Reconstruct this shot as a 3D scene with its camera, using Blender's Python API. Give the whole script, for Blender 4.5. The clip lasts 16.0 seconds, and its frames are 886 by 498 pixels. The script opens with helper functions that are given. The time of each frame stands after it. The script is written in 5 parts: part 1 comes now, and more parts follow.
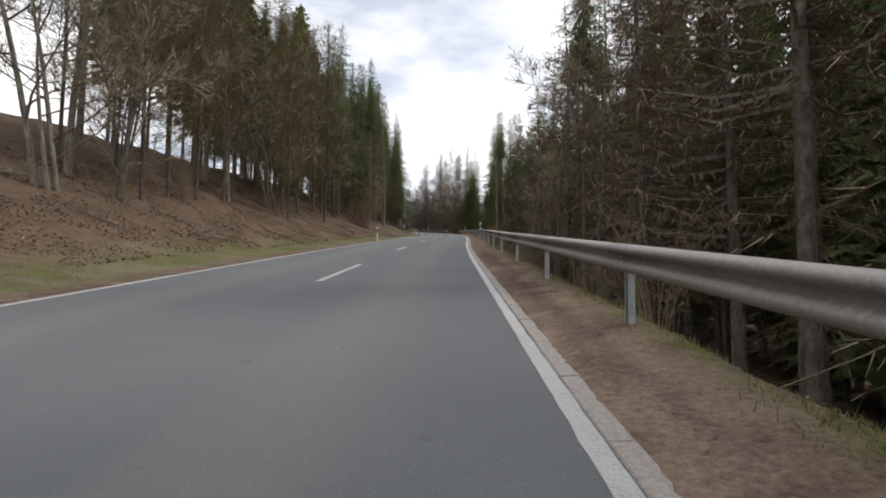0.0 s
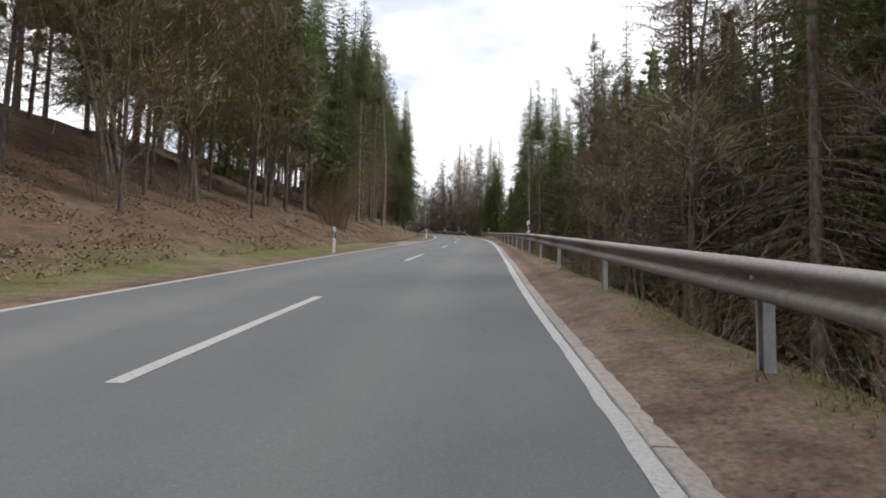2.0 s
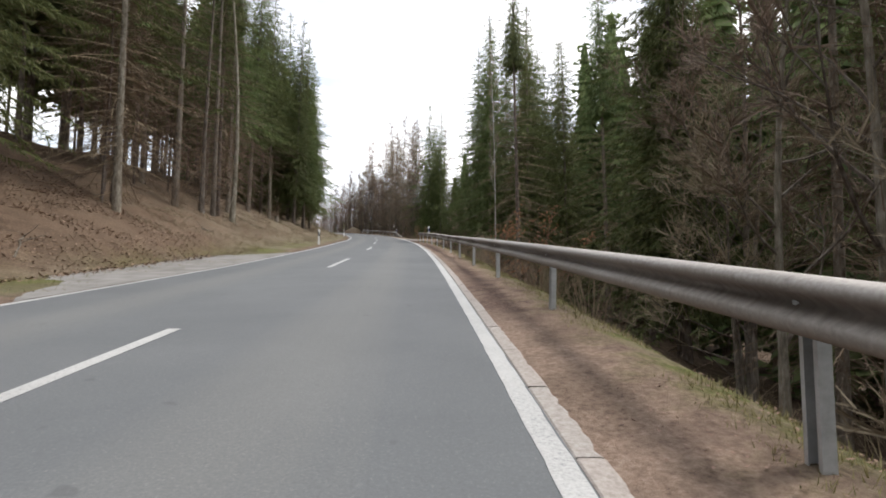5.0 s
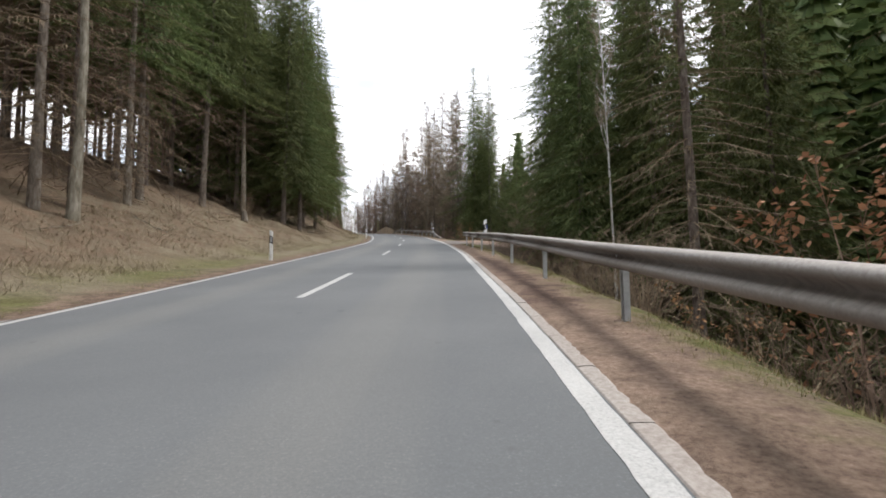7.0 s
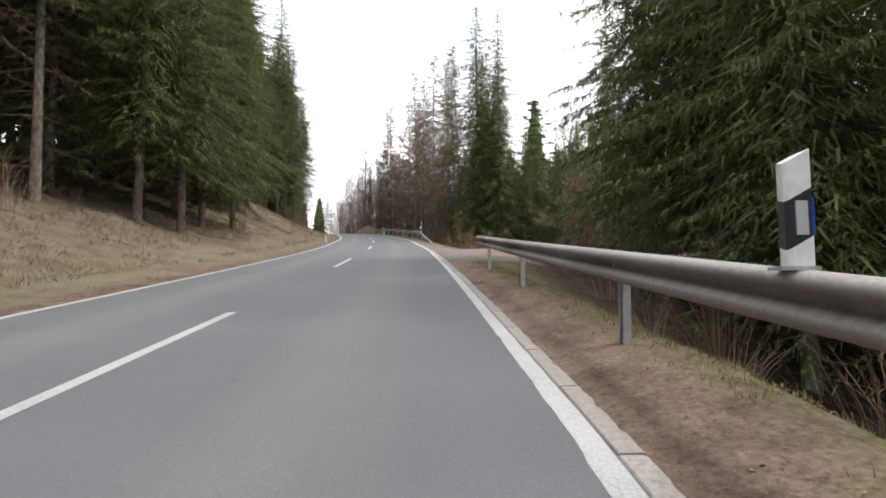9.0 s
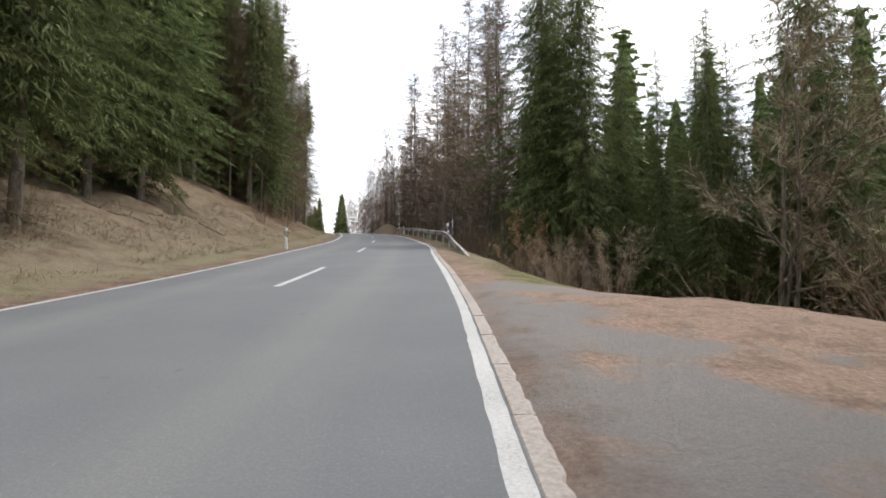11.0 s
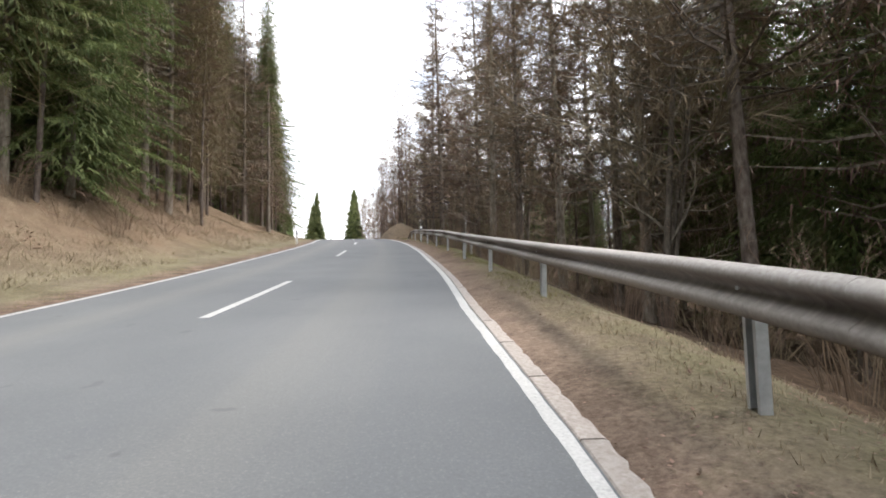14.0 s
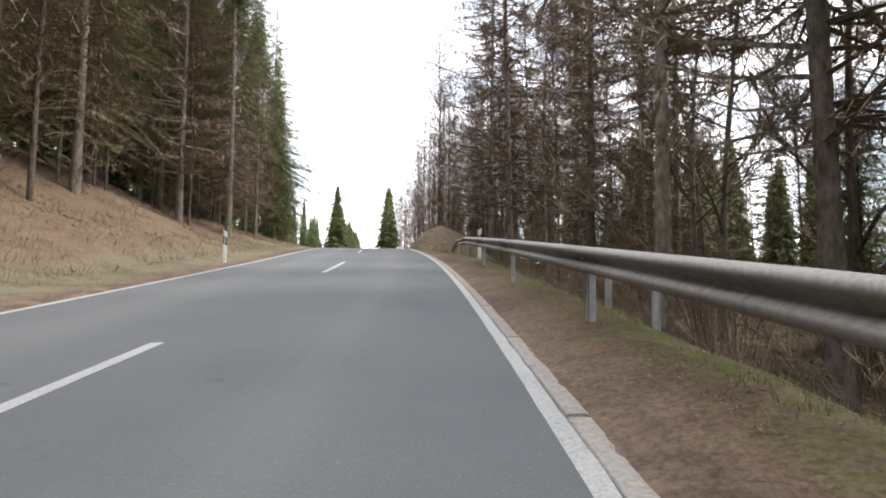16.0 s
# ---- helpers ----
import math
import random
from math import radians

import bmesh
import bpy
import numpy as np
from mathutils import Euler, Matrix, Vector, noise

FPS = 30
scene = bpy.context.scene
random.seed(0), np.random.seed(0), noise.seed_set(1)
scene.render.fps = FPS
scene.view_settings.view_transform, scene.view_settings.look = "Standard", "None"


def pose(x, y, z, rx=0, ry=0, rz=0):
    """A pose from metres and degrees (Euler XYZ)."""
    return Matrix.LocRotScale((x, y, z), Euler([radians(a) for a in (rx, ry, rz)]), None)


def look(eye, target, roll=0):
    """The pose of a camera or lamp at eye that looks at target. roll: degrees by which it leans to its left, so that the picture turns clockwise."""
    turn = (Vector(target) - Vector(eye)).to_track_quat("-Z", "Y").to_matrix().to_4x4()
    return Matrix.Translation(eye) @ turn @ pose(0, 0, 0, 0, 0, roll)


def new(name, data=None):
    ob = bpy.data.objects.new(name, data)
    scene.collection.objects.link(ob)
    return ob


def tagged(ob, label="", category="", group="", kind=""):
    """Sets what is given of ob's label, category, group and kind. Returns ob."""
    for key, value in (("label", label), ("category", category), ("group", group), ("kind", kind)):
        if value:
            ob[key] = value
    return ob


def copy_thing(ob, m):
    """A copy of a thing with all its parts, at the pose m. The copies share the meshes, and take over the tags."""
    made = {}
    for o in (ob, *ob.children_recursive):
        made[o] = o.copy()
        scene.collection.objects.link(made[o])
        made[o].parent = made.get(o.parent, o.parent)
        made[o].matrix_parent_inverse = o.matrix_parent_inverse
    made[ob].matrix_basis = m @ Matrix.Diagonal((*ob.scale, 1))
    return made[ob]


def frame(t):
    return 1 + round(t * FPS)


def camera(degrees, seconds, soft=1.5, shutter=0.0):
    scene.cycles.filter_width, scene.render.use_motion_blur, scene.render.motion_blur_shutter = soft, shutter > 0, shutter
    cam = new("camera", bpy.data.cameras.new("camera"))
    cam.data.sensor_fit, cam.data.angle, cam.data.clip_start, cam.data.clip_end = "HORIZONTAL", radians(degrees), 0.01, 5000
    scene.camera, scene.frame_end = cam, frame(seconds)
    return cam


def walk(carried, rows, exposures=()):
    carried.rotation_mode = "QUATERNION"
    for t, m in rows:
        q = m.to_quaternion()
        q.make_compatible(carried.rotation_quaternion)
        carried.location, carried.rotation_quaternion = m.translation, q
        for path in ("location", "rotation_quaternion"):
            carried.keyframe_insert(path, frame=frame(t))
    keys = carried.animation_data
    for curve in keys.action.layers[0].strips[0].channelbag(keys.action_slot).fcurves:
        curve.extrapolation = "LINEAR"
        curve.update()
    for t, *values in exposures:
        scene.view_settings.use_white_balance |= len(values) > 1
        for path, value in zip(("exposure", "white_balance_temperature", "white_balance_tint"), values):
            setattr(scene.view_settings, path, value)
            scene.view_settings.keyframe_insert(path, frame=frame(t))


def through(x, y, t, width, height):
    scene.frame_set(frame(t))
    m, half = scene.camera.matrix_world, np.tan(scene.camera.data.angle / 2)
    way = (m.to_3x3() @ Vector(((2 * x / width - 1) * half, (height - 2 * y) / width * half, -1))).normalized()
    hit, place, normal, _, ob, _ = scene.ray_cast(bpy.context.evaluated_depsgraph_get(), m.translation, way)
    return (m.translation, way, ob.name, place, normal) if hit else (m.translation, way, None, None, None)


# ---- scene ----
# camera and its ride: seconds, x, y, z, yaw, pitch, lean to the left
cam = camera(80.3, 16.0, soft=1.8, shutter=0.0)
PATH = [
    (0, 0.000, 0.000, 0.950, 0.00, 4.45, 0.43),
    (0.5, 0.049, 4.342, 1.465, -1.11, 4.38, 0.86),
    (1, 0.186, 8.865, 2.011, -0.30, 4.43, 1.01),
    (1.5, 0.177, 13.245, 2.548, -0.91, 4.52, 0.88),
    (2, 0.190, 17.727, 3.105, 1.95, 4.52, 1.37),
    (2.5, 0.212, 22.113, 3.638, -1.31, 4.54, 0.36),
    (3, 0.329, 26.681, 4.173, -0.71, 4.66, 0.82),
    (3.5, 0.511, 30.828, 4.668, -3.30, 4.65, 0.37),
    (4, 0.788, 35.049, 5.166, -3.56, 4.55, 0.59),
    (4.2, 0.902, 36.741, 5.361, -4.80, 4.59, 0.49),
    (6.3, 1.964, 55.033, 7.433, -2.40, 4.29, 0.71),
    (6.5, 1.934, 56.804, 7.627, 1.66, 4.26, 1.62),
    (7, 1.809, 61.221, 8.122, -0.01, 4.30, -0.37),
    (7.5, 1.920, 65.454, 8.592, -2.40, 4.29, 0.21),
    (8, 1.909, 69.849, 9.134, 0.85, 4.35, 0.81),
    (8.5, 1.791, 73.986, 9.626, 2.41, 4.35, 0.77),
    (9, 1.885, 78.349, 10.109, -0.86, 4.19, -0.43),
    (9.2, 1.901, 80.076, 10.304, 1.44, 4.19, 0.20),
    (11.3, 1.584, 98.507, 12.317, 3.26, 4.09, -0.01),
    (11.5, 1.428, 100.294, 12.518, 5.09, 4.01, 0.21),
    (12, 1.065, 104.791, 13.031, 6.49, 3.91, 0.46),
    (12.5, 0.724, 109.070, 13.518, 5.84, 3.91, 0.84),
    (13, 0.231, 113.524, 14.010, 6.74, 3.94, -0.39),
    (13.5, -0.341, 117.823, 14.536, 11.35, 4.02, 0.52),
    (14, -0.866, 122.126, 15.031, 5.76, 4.11, -1.04),
    (14.5, -1.347, 126.517, 15.493, 7.59, 4.27, 0.15),
    (15, -2.043, 130.925, 16.016, 9.78, 4.41, 0.65),
    (15.5, -3.010, 135.255, 16.515, 13.40, 4.47, 1.33),
    (16, -3.923, 139.677, 17.080, 10.12, 4.63, 0.28),
]
walk(cam, [(t, pose(x, y, z, 90 + pitch, -lean, yaw)) for t, x, y, z, yaw, pitch, lean in PATH],
     exposures=[(0.0, 0.44, 6500, 11), (1.0, 0.58, 6500, 11), (2.0, 0.72, 6500, 11), (3.0, 0.93, 6500, 11), (4.0, 1.00, 6500, 11), (6.5, 1.06, 6500, 11), (7.0, 1.05, 6500, 11), (8.0, 1.12, 6500, 11), (9.0, 1.20, 6500, 11), (11.5, 1.14, 6500, 11), (12.5, 1.32, 6500, 11), (13.4, 1.85, 6500, 11), (14.0, 1.75, 6500, 11), (14.5, 1.60, 6500, 11), (15.0, 1.55, 6500, 11), (15.5, 1.68, 6500, 11), (16.0, 1.66, 6500, 11)])

# ---------------------------------------------------------------- sky, sun
SUN_DIR = Vector((0.55, 0.12, 1.0)).normalized()
world = bpy.data.worlds.new("cloudy_sky")
scene.world = world
world.use_nodes = True
wn, wl = world.node_tree.nodes, world.node_tree.links
wn.clear()
w_out = wn.new("ShaderNodeOutputWorld")
w_bg = wn.new("ShaderNodeBackground")
w_sky = wn.new("ShaderNodeTexSky")
w_sky.sky_type = "NISHITA"
w_sky.sun_disc = False
w_sky.sun_elevation = math.asin(SUN_DIR.z)
w_sky.sun_rotation = math.atan2(SUN_DIR.x, SUN_DIR.y)
w_co = wn.new("ShaderNodeTexCoord")
w_map = wn.new("ShaderNodeMapping")
w_map.inputs["Scale"].default_value = (1.0, 1.0, 2.6)
w_noise = wn.new("ShaderNodeTexNoise")
w_noise.inputs["Scale"].default_value = 2.6
w_noise.inputs["Detail"].default_value = 6.0
w_noise.inputs["Roughness"].default_value = 0.55
w_ramp = wn.new("ShaderNodeValToRGB")
w_ramp.color_ramp.elements[0].position, w_ramp.color_ramp.elements[0].color = 0.37, (0.45, 0.45, 0.45, 1)
w_ramp.color_ramp.elements[1].position = 0.58
w_cloud = wn.new("ShaderNodeTexNoise")
w_cloud.inputs["Scale"].default_value = 5.0
w_cloud.inputs["Detail"].default_value = 4.0
w_grey = wn.new("ShaderNodeValToRGB")
w_grey.color_ramp.elements[0].position, w_grey.color_ramp.elements[0].color = 0.34, (8.2, 8.4, 8.6, 1)
w_grey.color_ramp.elements[1].position, w_grey.color_ramp.elements[1].color = 0.62, (10.2, 10.2, 10.2, 1)
w_mix = wn.new("ShaderNodeMix")
w_mix.data_type = "RGBA"
wl.new(w_co.outputs["Generated"], w_map.inputs["Vector"])
wl.new(w_map.outputs[0], w_noise.inputs["Vector"])
wl.new(w_map.outputs[0], w_cloud.inputs["Vector"])
wl.new(w_noise.outputs[0], w_ramp.inputs[0])
wl.new(w_cloud.outputs[0], w_grey.inputs[0])
wl.new(w_ramp.outputs[0], w_mix.inputs["Factor"])
wl.new(w_sky.outputs[0], w_mix.inputs["A"])
wl.new(w_grey.outputs[0], w_mix.inputs["B"])
wl.new(w_mix.outputs["Result"], w_bg.inputs["Color"])
w_bg.inputs["Strength"].default_value = 0.1
wl.new(w_bg.outputs[0], w_out.inputs[0])

sun = new("sun", bpy.data.lights.new("sun", "SUN"))
sun.data.energy, sun.data.angle, sun.data.color = 1.3, radians(12), (1.0, 0.95, 0.88)
sun.matrix_world = look(SUN_DIR * 200, (0, 0, 0))


# ---------------------------------------------------------------- materials
def material(name, rough=0.8, metal=0.0, spec=0.3):
    m = bpy.data.materials.new(name)
    m.use_nodes = True
    n, l = m.node_tree.nodes, m.node_tree.links
    b = n["Principled BSDF"]
    b.inputs["Roughness"].default_value = rough
    b.inputs["Metallic"].default_value = metal
    b.inputs["Specular IOR Level"].default_value = spec
    return m, n, l, b


def noise_node(n, l, scale, detail=4.0, vec=None, rough=0.55):
    t = n.new("ShaderNodeTexNoise")
    t.inputs["Scale"].default_value = scale
    t.inputs["Detail"].default_value = detail
    t.inputs["Roughness"].default_value = rough
    if vec is not None:
        l.new(vec, t.inputs["Vector"])
    return t.outputs[0]


def ramp(n, l, fac, stops):
    r = n.new("ShaderNodeValToRGB")
    e = r.color_ramp.elements
    while len(e) < len(stops):
        e.new(0.5)
    for el, (p, c) in zip(e, stops):
        el.position = p
        el.color = (*c, 1) if len(c) == 3 else c
    l.new(fac, r.inputs[0])
    return r.outputs[0]


def mix(n, l, fac, a, b, blend="MIX"):
    m = n.new("ShaderNodeMix")
    m.data_type, m.blend_type = "RGBA", blend
    for sock, v in (("Factor", fac), ("A", a), ("B", b)):
        if isinstance(v, (int, float)):
            m.inputs[sock].default_value = v
        elif isinstance(v, tuple):
            m.inputs[sock].default_value = (*v, 1)
        else:
            l.new(v, m.inputs[sock])
    return m.outputs["Result"]


def math_node(n, l, op, a, b=0.0, c=None):
    m = n.new("ShaderNodeMath")
    m.operation = op
    for i, v in enumerate((a, b) if c is None else (a, b, c)):
        if isinstance(v, (int, float)):
            m.inputs[i].default_value = v
        else:
            l.new(v, m.inputs[i])
    return m.outputs[0]


def bump(n, l, b, height, strength=0.4, dist=0.02):
    u = n.new("ShaderNodeBump")
    u.inputs["Strength"].default_value = strength
    u.inputs["Distance"].default_value = dist
    l.new(height, u.inputs["Height"])
    l.new(u.outputs[0], b.inputs["Normal"])


def place_node(n):
    return n.new("ShaderNodeNewGeometry").outputs["Position"]


def uv_axes(n, l):
    """Across the road (from its middle, right positive) and along it, in metres."""
    u = n.new("ShaderNodeUVMap")
    u.uv_map = "road"
    s = n.new("ShaderNodeSeparateXYZ")
    l.new(u.outputs[0], s.inputs[0])
    return s.outputs[0], s.outputs[1], u.outputs[0]


def mat_asphalt():
    m, n, l, b = material("asphalt", 0.82, spec=0.35)
    pos = place_node(n)
    across, along, uv = uv_axes(n, l)
    grain = noise_node(n, l, 65, 5, pos, 0.8)
    patch = noise_node(n, l, 0.7, 5, pos)
    mp = n.new("ShaderNodeMapping")
    mp.inputs["Scale"].default_value = (2.2, 0.05, 1)
    l.new(uv, mp.inputs[0])
    streak = noise_node(n, l, 1.0, 5, mp.outputs[0], 0.6)
    # dusty paler strip between the wheel tracks of each lane
    d = math_node(n, l, "ABSOLUTE", math_node(n, l, "SUBTRACT", math_node(n, l, "ABSOLUTE", across), 1.45))
    strip = ramp(n, l, math_node(n, l, "ADD", d, math_node(n, l, "MULTIPLY", math_node(n, l, "SUBTRACT", streak, 0.5), 0.9)),
                 [(0.12, (1, 1, 1)), (0.62, (0, 0, 0))])
    base = ramp(n, l, patch, [(0.3, (0.118, 0.127, 0.134)), (0.7, (0.148, 0.157, 0.163))])
    base = mix(n, l, math_node(n, l, "MULTIPLY", strip, 0.42), base, (0.205, 0.205, 0.194))
    base = mix(n, l, ramp(n, l, grain, [(0.32, (0.55, 0.55, 0.55)), (0.62, (0, 0, 0))]), base, (0.09, 0.092, 0.095))
    base = mix(n, l, ramp(n, l, grain, [(0.58, (0, 0, 0)), (0.75, (0.6, 0.6, 0.6))]), base, (0.30, 0.30, 0.295))
    spots = noise_node(n, l, 3.1, 2, pos)
    base = mix(n, l, ramp(n, l, spots, [(0.25, (0.5, 0.5, 0.5)), (0.285, (0, 0, 0))]), base, (0.085, 0.088, 0.092))
    l.new(base, b.inputs["Base Color"])
    bump(n, l, b, grain, 0.35, 0.004)
    return m


def mat_line():
    m, n, l, b = material("road_paint", 0.6, spec=0.4)
    pos = place_node(n)
    wear = noise_node(n, l, 55, 6, pos, 0.7)
    big = noise_node(n, l, 1.5, 3, pos)
    s = math_node(n, l, "ADD", wear, math_node(n, l, "MULTIPLY", big, 0.35))
    col = ramp(n, l, s, [(0.48, (0.25, 0.255, 0.26)), (0.60, (0.38, 0.38, 0.375)), (0.84, (0.50, 0.50, 0.49))])
    l.new(col, b.inputs["Base Color"])
    bump(n, l, b, wear, 0.5, 0.004)
    return m


def mat_kerb():
    m, n, l, b = material("kerb_concrete", 0.85)
    pos = place_node(n)
    oi = n.new("ShaderNodeObjectInfo").outputs["Random"]
    base = ramp(n, l, oi, [(0.0, (0.35, 0.325, 0.305)), (0.5, (0.42, 0.383, 0.356)), (1.0, (0.39, 0.372, 0.352))])
    g = noise_node(n, l, 30, 6, pos, 0.7)
    base = mix(n, l, ramp(n, l, g, [(0.35, (0.75, 0.75, 0.75)), (0.62, (0.1, 0.1, 0.1))]), base, (0.22, 0.185, 0.16))
    l.new(base, b.inputs["Base Color"])
    bump(n, l, b, g, 0.6, 0.01)
    return m


def mat_ground():
    m, n, l, b = material("ground_soil", 0.95, spec=0.1)
    pos = place_node(n)
    across, along, uv = uv_axes(n, l)
    fine = noise_node(n, l, 22, 8, pos, 0.75)
    mid = noise_node(n, l, 2.3, 6, pos, 0.65)
    big = noise_node(n, l, 0.35, 4, pos)
    wob = math_node(n, l, "MULTIPLY", math_node(n, l, "SUBTRACT", mid, 0.5), 1.6)
    x = math_node(n, l, "ADD", across, wob)
    litter = ramp(n, l, fine, [(0.28, (0.048, 0.031, 0.021)), (0.46, (0.135, 0.093, 0.064)), (0.60, (0.22, 0.158, 0.112)), (0.78, (0.35, 0.265, 0.20))])
    litter = mix(n, l, ramp(n, l, mid, [(0.35, (0.65, 0.65, 0.65)), (0.6, (0, 0, 0))]), litter, (0.085, 0.056, 0.040))
    straw = ramp(n, l, fine, [(0.3, (0.105, 0.086, 0.058)), (0.55, (0.215, 0.185, 0.132)), (0.75, (0.325, 0.288, 0.214))])
    grass = ramp(n, l, fine, [(0.3, (0.060, 0.070, 0.022)), (0.6, (0.150, 0.155, 0.058)), (0.8, (0.27, 0.24, 0.12))])
    dirt = ramp(n, l, fine, [(0.28, (0.125, 0.085, 0.066)), (0.50, (0.265, 0.192, 0.148)), (0.78, (0.42, 0.332, 0.268))])
    dirt = mix(n, l, ramp(n, l, mid, [(0.36, (0.45, 0.45, 0.45)), (0.52, (0, 0, 0))]), dirt, (0.085, 0.058, 0.048))
    dark = ramp(n, l, fine, [(0.3, (0.030, 0.022, 0.016)), (0.7, (0.105, 0.075, 0.052))])
    mr = n.new("ShaderNodeMapRange")
    mr.inputs["From Min"].default_value, mr.inputs["From Max"].default_value = 62, 84
    l.new(math_node(n, l, "ADD", along, math_node(n, l, "MULTIPLY", math_node(n, l, "SUBTRACT", big, 0.5), 30)), mr.inputs[0])
    left_bank = mix(n, l, mr.outputs[0], litter, mix(n, l, ramp(n, l, mid, [(0.4, (0, 0, 0)), (0.62, (1, 1, 1))]), straw, litter))

    def upto(edge, soft):
        r = n.new("ShaderNodeMapRange")
        r.inputs["From Min"].default_value, r.inputs["From Max"].default_value = edge - soft, edge + soft
        l.new(x, r.inputs[0])
        return r.outputs[0]
    red = n.new("ShaderNodeMapRange")
    red.inputs["From Min"].default_value, red.inputs["From Max"].default_value = 128, 140
    l.new(along, red.inputs[0])
    bracken = ramp(n, l, fine, [(0.3, (0.085, 0.050, 0.030)), (0.55, (0.195, 0.136, 0.090)), (0.78, (0.31, 0.236, 0.162))])
    left_bank = mix(n, l, math_node(n, l, "MULTIPLY", red.outputs[0], ramp(n, l, mid, [(0.42, (0.9, 0.9, 0.9)), (0.62, (0.3, 0.3, 0.3))])), left_bank, bracken)
    verge = mix(n, l, ramp(n, l, big, [(0.40, (0, 0, 0)), (0.62, (1, 1, 1))]), grass, straw)
    c = mix(n, l, upto(-12.5, 2.0), mix(n, l, 0.15, litter, dark), left_bank)
    c = mix(n, l, upto(-5.6, 0.9), c, mix(n, l, math_node(n, l, "MULTIPLY", mr.outputs[0], 0.75), verge, straw))
    c = mix(n, l, upto(-3.75, 0.3), c, mix(n, l, ramp(n, l, mid, [(0.42, (0.75, 0.75, 0.75)), (0.62, (0.25, 0.25, 0.25))]), dirt, ramp(n, l, fine, [(0.3, (0.05, 0.036, 0.027)), (0.7, (0.125, 0.092, 0.070))])))
    c = mix(n, l, upto(0.0, 1.0), c, dirt)
    rut = ramp(n, l, math_node(n, l, "ABSOLUTE", math_node(n, l, "SUBTRACT", x, 3.35)), [(0.10, (0.65, 0.65, 0.65)), (0.36, (0, 0, 0))])
    stretch = noise_node(n, l, 0.09, 2, pos)
    rut = math_node(n, l, "MULTIPLY", rut, ramp(n, l, stretch, [(0.47, (0, 0, 0)), (0.56, (1, 1, 1))]))
    c = mix(n, l, rut, c, ramp(n, l, fine, [(0.3, (0.045, 0.026, 0.024)), (0.6, (0.105, 0.066, 0.058))]))
    dry_side = n.new("ShaderNodeMapRange")
    dry_side.inputs["From Min"].default_value, dry_side.inputs["From Max"].default_value = 15, 11
    l.new(math_node(n, l, "ABSOLUTE", math_node(n, l, "SUBTRACT", along, 121)), dry_side.inputs[0])
    c = mix(n, l, math_node(n, l, "MULTIPLY", dry_side.outputs[0], math_node(n, l, "MULTIPLY", upto(3.35, 0.35), 0.8)), c, mix(n, l, ramp(n, l, mid, [(0.42, (0.1, 0.1, 0.1)), (0.6, (0.8, 0.8, 0.8))]), straw, dirt))
    # tree shade on the far right verge, painted as darker mottled soil
    shaded_run = n.new("ShaderNodeMapRange")
    shaded_run.inputs["From Min"].default_value, shaded_run.inputs["From Max"].default_value = 128, 138
    l.new(along, shaded_run.inputs[0])
    shaded_soil = mix(n, l, ramp(n, l, mid, [(0.46, (0, 0, 0)), (0.66, (0.5, 0.5, 0.5))]), ramp(n, l, fine, [(0.3, (0.055, 0.034, 0.024)), (0.7, (0.195, 0.128, 0.088))]), grass)
    c = mix(n, l, math_node(n, l, "MULTIPLY", shaded_run.outputs[0], math_node(n, l, "MULTIPLY", upto(3.3, 0.3), 0.6)), c, shaded_soil)
    edge_grass = mix(n, l, ramp(n, l, mid, [(0.36, (0, 0, 0)), (0.56, (1, 1, 1))]), straw, grass)
    c = mix(n, l, upto(3.98, 0.35), c, edge_grass)
    c = mix(n, l, math_node(n, l, "MULTIPLY", dry_side.outputs[0], math_node(n, l, "MULTIPLY", upto(3.8, 0.3), 0.7)), c, straw)
    c = mix(n, l, upto(5.3, 0.5), c, mix(n, l, ramp(n, l, mid, [(0.4, (0, 0, 0)), (0.7, (1, 1, 1))]), dark, litter))
    worn_patch = ramp(n, l, noise_node(n, l, 1.1, 5, pos, 0.7), [(0.40, (0.38, 0.38, 0.38)), (0.54, (0, 0, 0))])
    c = mix(n, l, worn_patch, c, dark)
    # gravelly forest track that joins on the right
    gravel = ramp(n, l, noise_node(n, l, 70, 6, pos, 0.7), [(0.3, (0.16, 0.150, 0.143)), (0.55, (0.215, 0.203, 0.194)), (0.8, (0.28, 0.267, 0.256))])
    worn = math_node(n, l, "ADD", noise_node(n, l, 0.8, 4, pos), math_node(n, l, "MULTIPLY", math_node(n, l, "SUBTRACT", across, 4.6), 0.10))
    gravel = mix(n, l, ramp(n, l, worn, [(0.46, (0, 0, 0)), (0.58, (1, 1, 1))]), gravel, dirt)
    near = math_node(n, l, "ABSOLUTE", math_node(n, l, "SUBTRACT", math_node(n, l, "ADD", along, wob), 99.8))
    off = math_node(n, l, "ABSOLUTE", math_node(n, l, "SUBTRACT", x, 9.0))
    c = mix(n, l, math_node(n, l, "MULTIPLY", ramp(n, l, math_node(n, l, "DIVIDE", near, 10.0), [(0.47, (1, 1, 1)), (0.53, (0, 0, 0))]),
                            ramp(n, l, math_node(n, l, "DIVIDE", off, 20.0), [(0.27, (1, 1, 1)), (0.31, (0, 0, 0))])), c, gravel)
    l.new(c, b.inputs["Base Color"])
    h = math_node(n, l, "ADD", fine, math_node(n, l, "MULTIPLY", mid, 1.2))
    bump(n, l, b, h, 0.7, 0.04)
    return m


